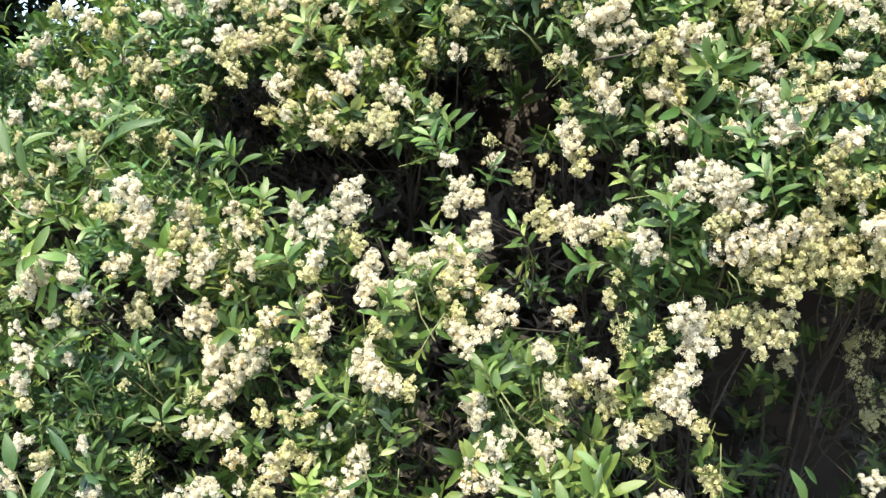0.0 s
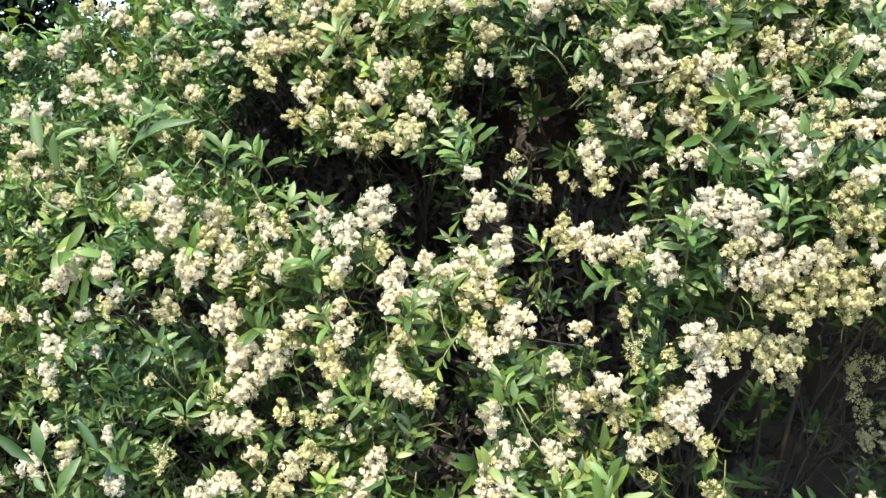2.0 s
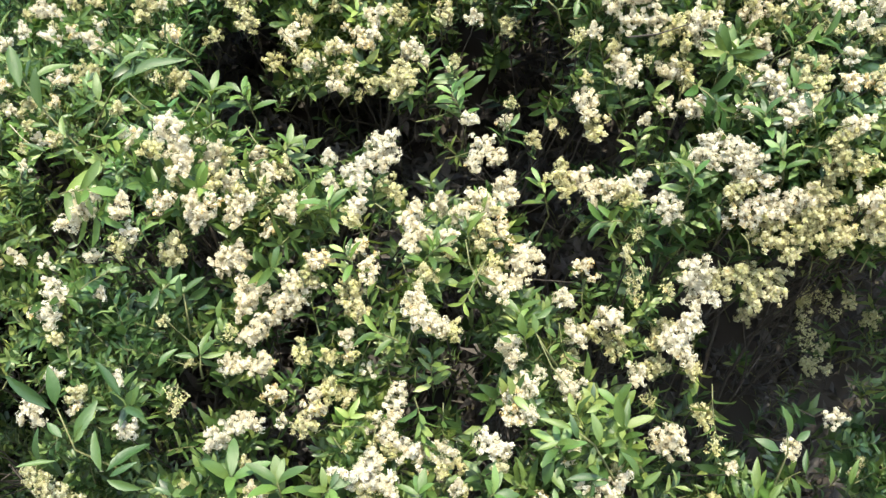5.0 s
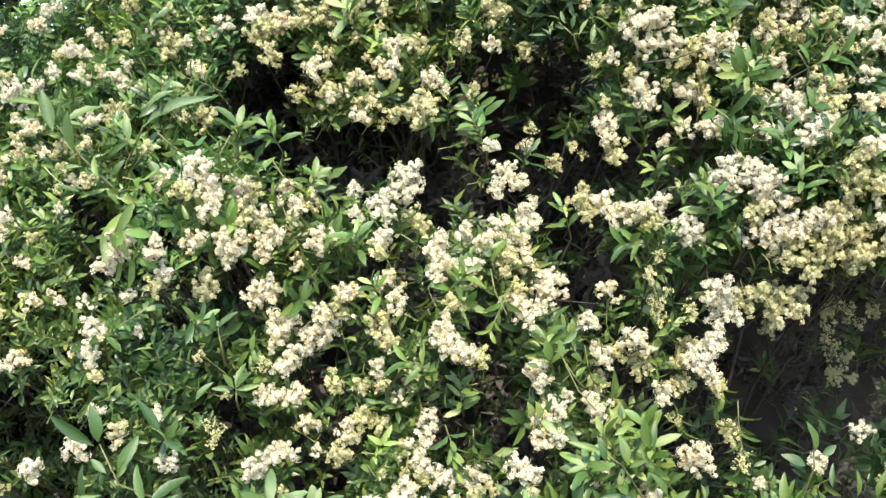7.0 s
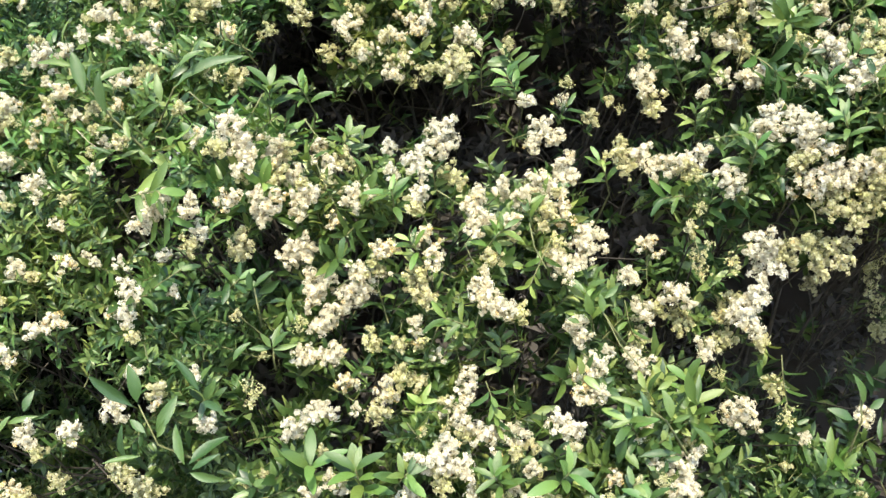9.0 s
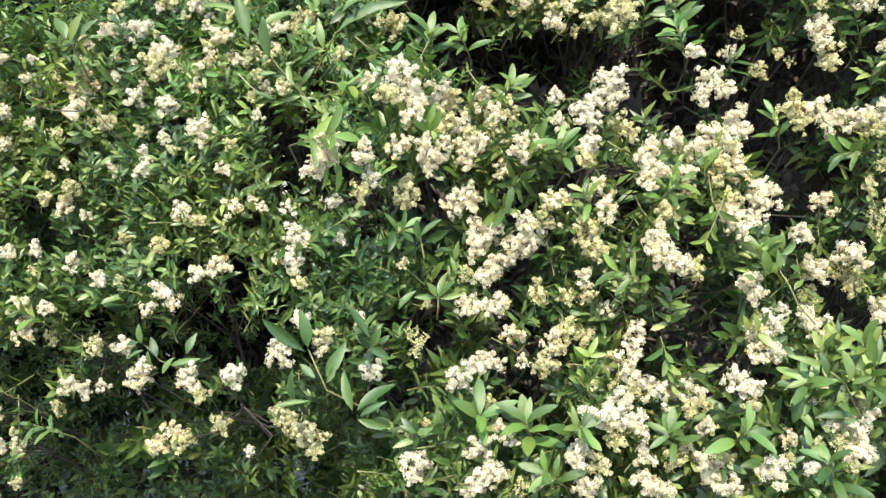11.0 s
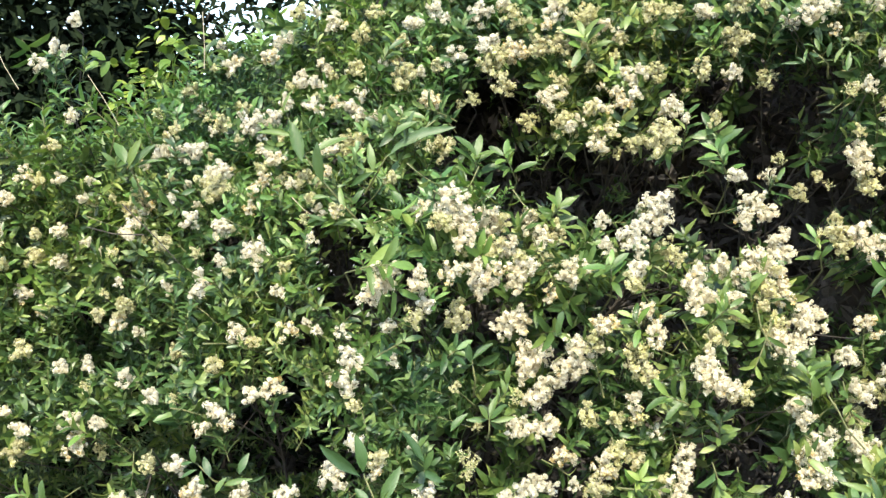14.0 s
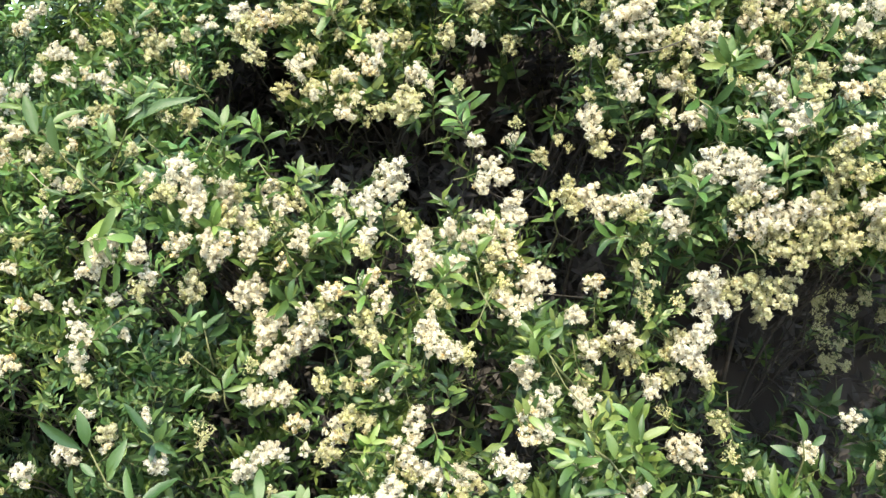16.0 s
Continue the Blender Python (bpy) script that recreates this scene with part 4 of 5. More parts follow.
flowering_bough([
    (0.003, 1.638, 1.569, 3.8, 90, 0),
    (0.077, 1.624, 1.570, 5.0, 180, 0),
    (0.078, 1.631, 1.600, 3.0, 0, 2),
    (0.218, 1.593, 1.567, 5.9, 170, 1),
    (0.162, 1.619, 1.571, 3.5, 180, 1),
    (0.181, 1.610, 1.557, 3.0, 180, 2),
    (0.132, 1.614, 1.541, 5.0, 180, 1),
    (0.026, 1.612, 1.519, 6.0, 20, 0),
    (0.046, 1.603, 1.505, 5.0, 100, 0),
    (0.015, 1.598, 1.495, 4.4, 200, 0),
    (0.062, 1.570, 1.457, 5.4, 20, 0),
    (0.065, 1.550, 1.434, 4.8, 60, 0),
    (0.165, 1.567, 1.464, 7.8, 170, 1),
    (0.190, 1.566, 1.479, 5.9, 60, 0),
    (0.218, 1.537, 1.456, 5.8, 60, 0),
])
flowering_bough([
    (0.092, 1.407, 1.145, 5.4, 120, 0),
    (0.072, 1.393, 1.125, 5.4, 180, 3),
    (0.089, 1.381, 1.101, 4.9, 90, 0),
    (0.065, 1.370, 1.100, 3.5, 180, 3),
    (0.173, 1.427, 1.135, 6.0, 160, 0),
    (0.156, 1.430, 1.153, 2.8, 60, 0),
    (0.117, 1.419, 1.160, 2.6, 0, 0),
    (0.028, 1.324, 1.069, 5.2, 130, 0),
    (0.045, 1.316, 1.058, 4.3, 60, 0),
    (0.164, 1.384, 1.040, 5.4, 10, 0),
    (0.067, 1.259, 0.950, 5.8, 20, 0),
    (0.045, 1.302, 1.034, 2.9, 60, 1),
    (0.184, 1.353, 0.994, 2.6, 0, 0),
    (0.224, 1.376, 0.982, 4.9, 90, 0),
    (0.261, 1.405, 0.988, 4.0, 0, 0),
])
flowering_bough([
    (0.241, 1.370, 0.957, 4.0, 0, 0),
    (0.231, 1.353, 0.945, 5.3, 80, 0),
    (0.128, 1.269, 0.952, 2.9, 40, 0),
    (0.147, 1.306, 0.978, 2.6, 0, 1),
    (0.194, 1.340, 0.967, 3.5, 160, 2),
    (0.210, 1.328, 0.936, 2.6, 0, 2),
    (0.093, 1.267, 0.969, 2.6, 0, 2),
])
flowering_bough([
    (0.076, 1.677, 1.748, 6.1, 180, 1),
    (0.175, 1.573, 1.721, 3.4, 180, 2),
    (0.202, 1.565, 1.726, 3.7, 0, 0),
    (0.260, 1.572, 1.665, 8.3, 130, 0),
    (0.238, 1.566, 1.703, 2.6, 0, 1),
    (0.208, 1.597, 1.606, 6.9, 170, 0),
    (0.199, 1.586, 1.650, 2.6, 0, 1),
])
flowering_bough([
    (0.247, 1.515, 1.462, 5.7, 60, 0),
    (0.266, 1.493, 1.454, 4.7, 180, 1),
    (0.164, 1.588, 1.497, 3.0, 0, 1),
])
flowering_bough([
    (0.290, 1.489, 1.283, 3.6, 180, 2),
    (0.189, 1.481, 1.217, 5.7, 170, 0),
    (0.220, 1.535, 1.207, 4.9, 90, 1),
    (0.265, 1.533, 1.188, 5.9, 180, 1),
    (0.245, 1.497, 1.243, 5.7, 80, 0),
    (0.268, 1.491, 1.225, 2.9, 90, 0),
    (0.184, 1.498, 1.166, 4.8, 180, 1),
    (0.295, 1.474, 1.151, 4.8, 170, 0),
    (0.339, 1.524, 1.150, 5.9, 60, 1),
    (0.313, 1.463, 1.111, 2.8, 180, 2),
    (0.348, 1.528, 1.208, 6.9, 180, 1),
    (0.340, 1.449, 1.052, 6.6, 60, 0),
    (0.361, 1.475, 1.218, 7.6, 60, 0),
    (0.379, 1.475, 1.247, 5.7, 0, 0),
    (0.376, 1.472, 1.190, 4.8, 160, 0),
])
flowering_bough([
    (0.236, 1.549, 1.782, 5.8, 60, 0),
    (0.272, 1.539, 1.796, 6.7, 60, 0),
    (0.263, 1.554, 1.750, 5.3, 100, 0),
    (0.308, 1.557, 1.752, 4.8, 90, 0),
    (0.328, 1.572, 1.725, 3.9, 0, 1),
    (0.397, 1.573, 1.756, 8.8, 85, 0),
    (0.356, 1.568, 1.749, 4.9, 0, 1),
])
flowering_bough([
    (0.350, 1.589, 1.673, 5.9, 150, 0),
    (0.345, 1.581, 1.609, 3.5, 0, 0),
    (0.307, 1.571, 1.583, 2.6, 0, 0),
    (0.382, 1.554, 1.609, 5.9, 60, 0),
    (0.370, 1.588, 1.669, 7.9, 150, 1),
    (0.387, 1.446, 1.546, 5.5, 60, 0),
    (0.279, 1.491, 1.478, 4.7, 30, 0),
    (0.367, 1.453, 1.527, 4.6, 20, 0),
    (0.387, 1.429, 1.519, 4.6, 90, 0),
])
flowering_bough([
    (0.321, 1.449, 1.434, 6.0, 20, 0),
    (0.309, 1.456, 1.448, 3.7, 0, 0),
    (0.267, 1.485, 1.355, 3.3, 180, 1),
    (0.284, 1.487, 1.312, 5.0, 170, 2),
    (0.335, 1.478, 1.295, 4.3, 0, 2),
    (0.278, 1.474, 1.390, 2.8, 0, 2),
    (0.423, 1.407, 1.470, 5.4, 60, 1),
    (0.453, 1.408, 1.443, 7.3, 80, 0),
    (0.429, 1.418, 1.433, 5.5, 120, 3),
    (0.482, 1.418, 1.411, 7.3, 180, 1),
    (0.514, 1.424, 1.383, 6.9, 180, 1),
    (0.379, 1.470, 1.334, 7.5, 60, 0),
    (0.391, 1.473, 1.300, 7.6, 170, 0),
    (0.428, 1.467, 1.320, 6.6, 180, 1),
    (0.468, 1.458, 1.327, 6.6, 180, 1),
])
flowering_bough([
    (0.401, 1.514, 1.157, 3.9, 180, 1),
    (0.419, 1.487, 1.079, 5.3, 150, 1),
    (0.424, 1.434, 1.046, 4.2, 180, 2),
    (0.354, 1.446, 1.043, 7.1, 170, 0),
    (0.459, 1.437, 1.006, 2.8, 0, 0),
])
flowering_bough([
    (0.489, 1.501, 1.661, 7.6, 135, 0),
    (0.502, 1.458, 1.636, 5.6, 120, 0),
    (0.520, 1.406, 1.612, 5.4, 60, 0),
    (0.498, 1.408, 1.593, 5.0, 80, 0),
    (0.441, 1.457, 1.602, 3.7, 0, 3),
    (0.423, 1.414, 1.538, 8.2, 70, 0),
    (0.430, 1.407, 1.525, 6.3, 60, 0),
    (0.422, 1.407, 1.502, 3.6, 180, 0),
    (0.452, 1.399, 1.485, 5.4, 30, 3),
])
flowering_bough([
    (0.483, 1.468, 1.292, 4.7, 180, 1),
    (0.515, 1.453, 1.313, 6.6, 180, 1),
])
flowering_bough([
    (0.573, 1.339, 1.585, 5.7, 60, 0),
    (0.562, 1.351, 1.558, 5.3, 40, 1),
    (0.488, 1.402, 1.449, 6.4, 60, 0),
    (0.538, 1.406, 1.417, 7.3, 180, 1),
    (0.521, 1.395, 1.468, 6.3, 60, 0),
    (0.554, 1.386, 1.477, 6.3, 30, 1),
    (0.550, 1.394, 1.445, 7.2, 120, 1),
    (0.556, 1.374, 1.518, 5.4, 30, 1),
    (0.582, 1.353, 1.528, 6.2, 90, 1),
    (0.607, 1.338, 1.529, 3.5, 90, 2),
])
flowering_bough([
    (0.499, 1.603, 1.782, 7.0, 30, 0),
    (0.487, 1.581, 1.744, 4.0, 200, 1),
    (0.498, 1.554, 1.718, 4.9, 0, 0),
    (0.555, 1.579, 1.795, 4.9, 0, 0),
    (0.544, 1.573, 1.769, 3.9, 60, 1),
    (0.579, 1.540, 1.805, 3.9, 0, 1),
    (0.600, 1.487, 1.785, 4.7, 100, 0),
    (0.619, 1.442, 1.752, 4.1, 10, 0),
    (0.586, 1.484, 1.751, 4.7, 100, 2),
    (0.652, 1.444, 1.794, 6.5, 50, 0),
    (0.540, 1.608, 1.828, 6.0, 90, 0),
    (0.551, 1.465, 1.684, 7.0, 60, 1),
    (0.540, 1.434, 1.649, 5.5, 180, 1),
    (0.581, 1.373, 1.652, 5.3, 60, 3),
    (0.614, 1.357, 1.660, 4.4, 30, 1),
])
flowering_bough([
    (0.586, 1.387, 1.419, 7.2, 160, 1),
    (0.580, 1.401, 1.390, 4.6, 180, 1),
    (0.621, 1.342, 1.472, 6.6, 60, 0),
    (0.634, 1.346, 1.441, 6.2, 180, 1),
    (0.628, 1.360, 1.422, 5.4, 180, 1),
    (0.656, 1.358, 1.486, 4.6, 180, 1),
    (0.676, 1.366, 1.510, 4.6, 60, 0),
    (0.685, 1.376, 1.541, 3.9, 60, 2),
    (0.658, 1.370, 1.443, 4.6, 0, 0),
    (0.669, 1.381, 1.427, 4.7, 180, 1),
    (0.693, 1.379, 1.448, 4.7, 160, 1),
    (0.702, 1.404, 1.403, 3.2, 0, 0),
])
flowering_bough([
    (0.685, 1.627, 1.274, 6.3, 180, 2),
    (0.717, 1.623, 1.264, 6.3, 180, 2),
    (0.655, 1.488, 1.085, 4.6, 95, 0),
    (0.574, 1.476, 1.032, 4.2, 180, 0),
    (0.576, 1.673, 1.223, 6.4, 180, 1),
    (0.687, 1.648, 1.228, 7.4, 180, 2),
    (0.703, 1.668, 1.181, 8.6, 180, 2),
    (0.720, 1.685, 1.123, 6.5, 180, 1),
    (0.672, 1.640, 1.262, 3.8, 180, 1),
])
flowering_bough([
    (0.595, 1.417, 1.699, 3.6, 100, 0),
    (0.670, 1.465, 1.741, 4.9, 60, 1),
    (0.697, 1.485, 1.789, 3.3, 90, 1),
    (0.694, 1.405, 1.616, 3.9, 0, 0),
])
flowering_bough([
    (0.802, 1.615, 1.234, 6.3, 180, 1),
    (0.763, 1.687, 1.231, 4.2, 170, 2),
    (0.759, 1.714, 1.158, 3.8, 180, 1),
    (0.749, 1.724, 1.122, 2.6, 0, 1),
    (0.785, 1.673, 1.262, 5.6, 180, 1),
])

flowering_bough([
    (0.120, 1.603, 1.861, 7.0, 60, 0),
    (0.097, 1.612, 1.845, 5.0, 300, 0),
    (0.210, 1.565, 1.878, 6.0, 20, 0),
    (0.309, 1.538, 1.857, 7.0, 70, 0),
    (0.612, 1.550, 1.866, 6.0, 20, 0),
    (0.463, 1.573, 1.880, 5.0, 60, 1),
    (0.011, 1.695, 1.882, 5.0, 0, 1),
    (0.383, 1.585, 1.886, 5.0, 40, 1),
    (0.551, 1.558, 1.873, 4.0, 20, 1),
])


def tall_shoot(depth, stem, leaves):
    """A strong young shoot in front of the hedge: its stem, and its large leaves one by one (foot, tip, width in cm)."""
    shrub = shrub_at(stem[0][0])
    pts = [Vector((x, depth + 0.012 + 0.05 * (k == 0), z)) - shrub.location for k, (x, z) in enumerate(stem)]
    v, f = tube(pts, [0.0022 - 0.0005 * k for k in range(len(pts))], 6)
    soup = Soup()
    soup.add(v, f, 0)
    shoot = part("leafy_shoot", soup.mesh("leafy_shoot", [TWIG]), shrub, "strong green shoot with large pointed leaves")
    for x0, z0, x1, z1, width in leaves:
        foot = Vector((x0, depth + brng.uniform(-0.004, 0.008), z0))
        way = Vector((x1 - x0, 0, z1 - z0)) * 0.92
        length = way.length
        way.y = -length * brng.uniform(-0.25, 0.5)
        across = Vector((brng.uniform(-0.8, 0.8), -0.8, brng.uniform(0.0, 0.9))).cross(way).normalized()
        fr = np.array([way.normalized(), across, way.normalized().cross(across)]).T
        ob = part("leaf", brng.choice(TALL_MESHES), shoot)
        set_world(ob, from_frame(fr, foot, length) @ Matrix.Diagonal((1, 0.84 * width / 100 / (0.35 * length), 1, 1)))
        SHOWN.append((foot + way * 0.3, length))
        SHOWN.append((foot + way * 0.75, length))


# leafy shoots: foot, tip, leaf length in cm, pairs of leaves
leafy_shoot((-1.266, 1.790, 0.865), (-1.347, 1.746, 0.916), 6.8, 4)
leafy_shoot((-0.713, 1.503, 1.220), (-0.627, 1.463, 1.248), 6.5, 3)
leafy_shoot((-1.120, 1.688, 0.825), (-1.186, 1.643, 0.865), 5.9, 3)
leafy_shoot((-0.523, 1.533, 1.225), (-0.488, 1.494, 1.270), 5.7, 3)
leafy_shoot((-1.175, 1.751, 1.020), (-1.232, 1.708, 1.068), 6.5, 3)
leafy_shoot((0.021, 1.443, 1.334), (-0.018, 1.393, 1.266), 4.0, 2)
leafy_shoot((0.104, 1.470, 1.179), (0.079, 1.432, 1.260), 6.5, 3)
leafy_shoot((0.270, 1.462, 1.035), (0.251, 1.423, 1.110), 7.0, 3)
leafy_shoot((-0.333, 1.672, 1.456), (-0.311, 1.627, 1.508), 6.0, 3)
leafy_shoot((-0.227, 1.530, 1.360), (-0.236, 1.488, 1.419), 6.5, 4)
leafy_shoot((0.496, 1.414, 1.489), (0.472, 1.373, 1.543), 5.8, 2)
leafy_shoot((-0.463, 1.744, 1.535), (-0.459, 1.701, 1.597), 7.2, 3)
leafy_shoot((0.481, 1.456, 1.543), (0.458, 1.415, 1.598), 5.5, 3)
leafy_shoot((-0.248, 1.780, 1.783), (-0.263, 1.737, 1.820), 7.3, 3)
leafy_shoot((-0.179, 1.463, 1.293), (-0.207, 1.423, 1.343), 5.4, 3)
leafy_shoot((0.354, 1.466, 1.447), (0.352, 1.423, 1.495), 6.5, 3)
leafy_shoot((0.004, 1.687, 1.554), (-0.030, 1.648, 1.614), 6.1, 3)
leafy_shoot((-0.381, 1.754, 1.547), (-0.409, 1.713, 1.598), 5.7, 3)
leafy_shoot((-0.672, 1.444, 1.401), (-0.593, 1.392, 1.422), 6.9, 3)
leafy_shoot((-0.653, 1.491, 1.232), (-0.572, 1.442, 1.293), 5.4, 3)
leafy_shoot((0.353, 1.520, 1.655), (0.409, 1.463, 1.598), 8.5, 2)
leafy_shoot((0.149, 1.592, 1.406), (0.122, 1.552, 1.467), 4.9, 2)
leafy_shoot((-0.087, 1.465, 1.312), (-0.054, 1.419, 1.362), 5.4, 3)
leafy_shoot((-0.661, 1.858, 1.738), (-0.632, 1.813, 1.799), 6.4, 3)
leafy_shoot((0.287, 1.534, 1.403), (0.220, 1.493, 1.404), 6.7, 2)
leafy_shoot((0.509, 1.517, 1.697), (0.571, 1.467, 1.733), 7.6, 2)
leafy_shoot((-0.087, 1.441, 1.185), (-0.152, 1.403, 1.219), 6.3, 2)
leafy_shoot((-0.278, 1.366, 0.933), (-0.291, 1.328, 0.996), 8.3, 3)
leafy_shoot((-0.053, 1.340, 0.947), (-0.079, 1.300, 0.993), 6.0, 3)
leafy_shoot((0.185, 1.311, 0.892), (0.154, 1.274, 0.963), 7.6, 3)
leafy_shoot((-0.368, 1.384, 0.952), (-0.361, 1.344, 0.999), 8.8, 2)
leafy_shoot((0.018, 1.315, 0.967), (0.033, 1.273, 1.005), 7.6, 2)
leafy_shoot((-0.230, 1.326, 0.966), (-0.210, 1.285, 1.004), 6.8, 2)
leafy_shoot((-0.228, 1.321, 0.895), (-0.267, 1.280, 0.933), 6.0, 3)
leafy_shoot((0.288, 1.443, 1.015), (0.245, 1.404, 1.069), 6.3, 3)
leafy_shoot((0.167, 1.385, 1.011), (0.136, 1.345, 1.065), 7.0, 3)
# tall shoots: depth, stem as (x, height), leaves as foot, tip and width
tall_shoot(1.63, ((-0.677, 1.470), (-0.732, 1.539), (-0.782, 1.607), (-0.806, 1.676)), (
    (-0.734, 1.539, -0.752, 1.620, 2.4),
    (-0.752, 1.593, -0.700, 1.640, 2.0),
    (-0.772, 1.576, -0.793, 1.658, 2.8),
    (-0.786, 1.622, -0.860, 1.642, 1.6),
    (-0.806, 1.661, -0.801, 1.713, 1.4),
    (-0.722, 1.517, -0.782, 1.516, 1.3),
    (-0.727, 1.471, -0.770, 1.486, 1.2),
    (-0.724, 1.479, -0.772, 1.456, 1.3),
    (-0.692, 1.494, -0.712, 1.537, 1.4),
    (-0.682, 1.480, -0.653, 1.458, 1.4),
    (-0.680, 1.478, -0.717, 1.464, 1.2),
))
tall_shoot(1.66, ((-0.667, 1.519), (-0.625, 1.589), (-0.536, 1.658)), (
    (-0.625, 1.589, -0.504, 1.673, 2.7),
    (-0.612, 1.624, -0.580, 1.667, 1.8),
    (-0.647, 1.562, -0.653, 1.616, 1.9),
    (-0.647, 1.562, -0.699, 1.537, 1.4),
    (-0.616, 1.530, -0.580, 1.494, 2.2),
    (-0.637, 1.550, -0.596, 1.566, 1.1),
    (-0.591, 1.616, -0.576, 1.682, 1.2),
))
tall_shoot(1.66, ((-1.080, 1.493), (-1.093, 1.557), (-1.083, 1.598)), (
    (-1.094, 1.561, -1.072, 1.620, 1.9),
    (-1.093, 1.557, -1.041, 1.610, 1.9),
    (-1.099, 1.568, -1.122, 1.618, 2.7),
    (-1.084, 1.561, -1.037, 1.590, 1.1),
    (-1.015, 1.490, -1.036, 1.530, 2.2),
    (-1.080, 1.523, -1.084, 1.545, 1.2),
    (-1.000, 1.514, -0.974, 1.525, 1.2),
))
tall_shoot(1.37, ((-0.551, 0.978), (-0.604, 1.021), (-0.633, 1.087)), (
    (-0.636, 1.087, -0.707, 1.147, 2.4),
    (-0.633, 1.091, -0.634, 1.154, 2.6),
    (-0.605, 1.043, -0.573, 1.099, 2.4),
    (-0.604, 1.035, -0.584, 1.066, 1.3),
    (-0.649, 0.996, -0.675, 1.055, 2.2),
    (-0.619, 1.044, -0.650, 1.066, 1.6),
    (-0.561, 0.990, -0.584, 1.055, 2.1),
    (-0.556, 0.990, -0.499, 1.045, 2.8),
    (-0.551, 0.981, -0.511, 1.015, 1.3),
    (-0.555, 0.977, -0.499, 0.963, 1.8),
    (-0.628, 1.006, -0.693, 1.001, 1.2),
    (-0.535, 1.110, -0.574, 1.169, 1.9),
    (-0.537, 1.076, -0.582, 1.062, 1.6),
))
tall_shoot(1.52, ((-0.885, 0.993), (-0.910, 1.022), (-0.936, 1.050)), (
    (-0.938, 1.054, -0.943, 1.090, 1.7),
    (-0.912, 1.030, -0.923, 1.067, 1.7),
    (-0.922, 1.009, -0.932, 1.041, 1.6),
    (-0.940, 1.058, -0.970, 1.053, 0.9),
    (-0.863, 1.036, -0.848, 1.073, 1.7),
    (-0.890, 1.017, -0.839, 1.041, 1.3),
    (-0.902, 1.002, -0.888, 1.035, 1.5),
    (-0.851, 1.023, -0.813, 1.035, 0.9),
    (-0.935, 1.042, -0.968, 1.033, 0.9),
))
tall_shoot(1.34, ((0.250, 0.988), (0.199, 1.062), (0.151, 1.095)), (
    (0.122, 0.996, 0.126, 1.059, 2.2),
    (0.085, 0.997, 0.087, 1.047, 1.7),
    (0.156, 0.985, 0.124, 1.032, 2.1),
    (0.155, 1.005, 0.215, 1.027, 1.6),
    (0.242, 1.091, 0.220, 1.148, 2.1),
    (0.247, 1.091, 0.244, 1.139, 1.3),
    (0.203, 1.068, 0.196, 1.119, 2.1),
    (0.181, 1.114, 0.212, 1.130, 1.3),
    (0.208, 1.060, 0.235, 1.082, 1.2),
    (0.274, 1.013, 0.250, 1.064, 1.7),
    (0.107, 1.052, 0.141, 1.072, 1.3),
    (0.160, 1.090, 0.110, 1.111, 1.4),
    (0.277, 0.997, 0.303, 1.034, 1.6),
    (0.170, 1.072, 0.156, 1.113, 1.4),
))
tall_shoot(1.40, ((0.546, 0.973), (0.542, 1.041), (0.536, 1.099)), (
    (0.537, 1.068, 0.529, 1.133, 2.0),
    (0.555, 1.101, 0.532, 1.133, 1.0),
    (0.525, 1.045, 0.485, 1.070, 2.1),
    (0.550, 1.064, 0.577, 1.081, 1.7),
    (0.574, 1.006, 0.569, 1.050, 1.2),
    (0.617, 0.990, 0.617, 1.040, 1.5),
    (0.650, 0.991, 0.645, 1.040, 1.3),
    (0.565, 0.959, 0.558, 1.004, 2.6),
    (0.625, 0.996, 0.633, 1.015, 1.1),
    (0.492, 0.973, 0.478, 1.032, 1.9),
    (0.512, 0.963, 0.529, 0.997, 1.5),
))
tall_shoot(1.40, ((0.155, 1.162), (0.126, 1.196), (0.105, 1.227)), (
    (0.086, 1.222, 0.071, 1.261, 1.9),
    (0.105, 1.227, 0.097, 1.260, 1.6),
    (0.104, 1.250, 0.133, 1.271, 1.3),
    (0.082, 1.231, 0.057, 1.233, 0.9),
    (0.117, 1.233, 0.144, 1.227, 1.6),
    (0.129, 1.194, 0.146, 1.216, 1.3),
    (0.068, 1.210, 0.045, 1.219, 1.1),
))
tall_shoot(1.47, ((-0.458, 1.182), (-0.456, 1.220), (-0.463, 1.256)), (
    (-0.463, 1.252, -0.473, 1.288, 1.7),
    (-0.463, 1.256, -0.429, 1.292, 1.3),
    (-0.455, 1.247, -0.410, 1.280, 1.9),
    (-0.472, 1.248, -0.496, 1.265, 1.3),
    (-0.515, 1.228, -0.499, 1.273, 1.7),
    (-0.404, 1.218, -0.403, 1.254, 1.4),
    (-0.439, 1.231, -0.407, 1.241, 1.0),
    (-0.472, 1.241, -0.491, 1.230, 1.3),
))
tall_shoot(1.46, ((-0.433, 1.108), (-0.431, 1.136), (-0.431, 1.160)), (
    (-0.433, 1.159, -0.454, 1.186, 1.4),
    (-0.431, 1.159, -0.425, 1.205, 1.4),
    (-0.430, 1.159, -0.401, 1.193, 1.6),
    (-0.430, 1.157, -0.387, 1.169, 1.2),
    (-0.434, 1.157, -0.473, 1.161, 1.3),
    (-0.431, 1.155, -0.401, 1.138, 1.2),
    (-0.496, 1.137, -0.477, 1.175, 1.5),
))
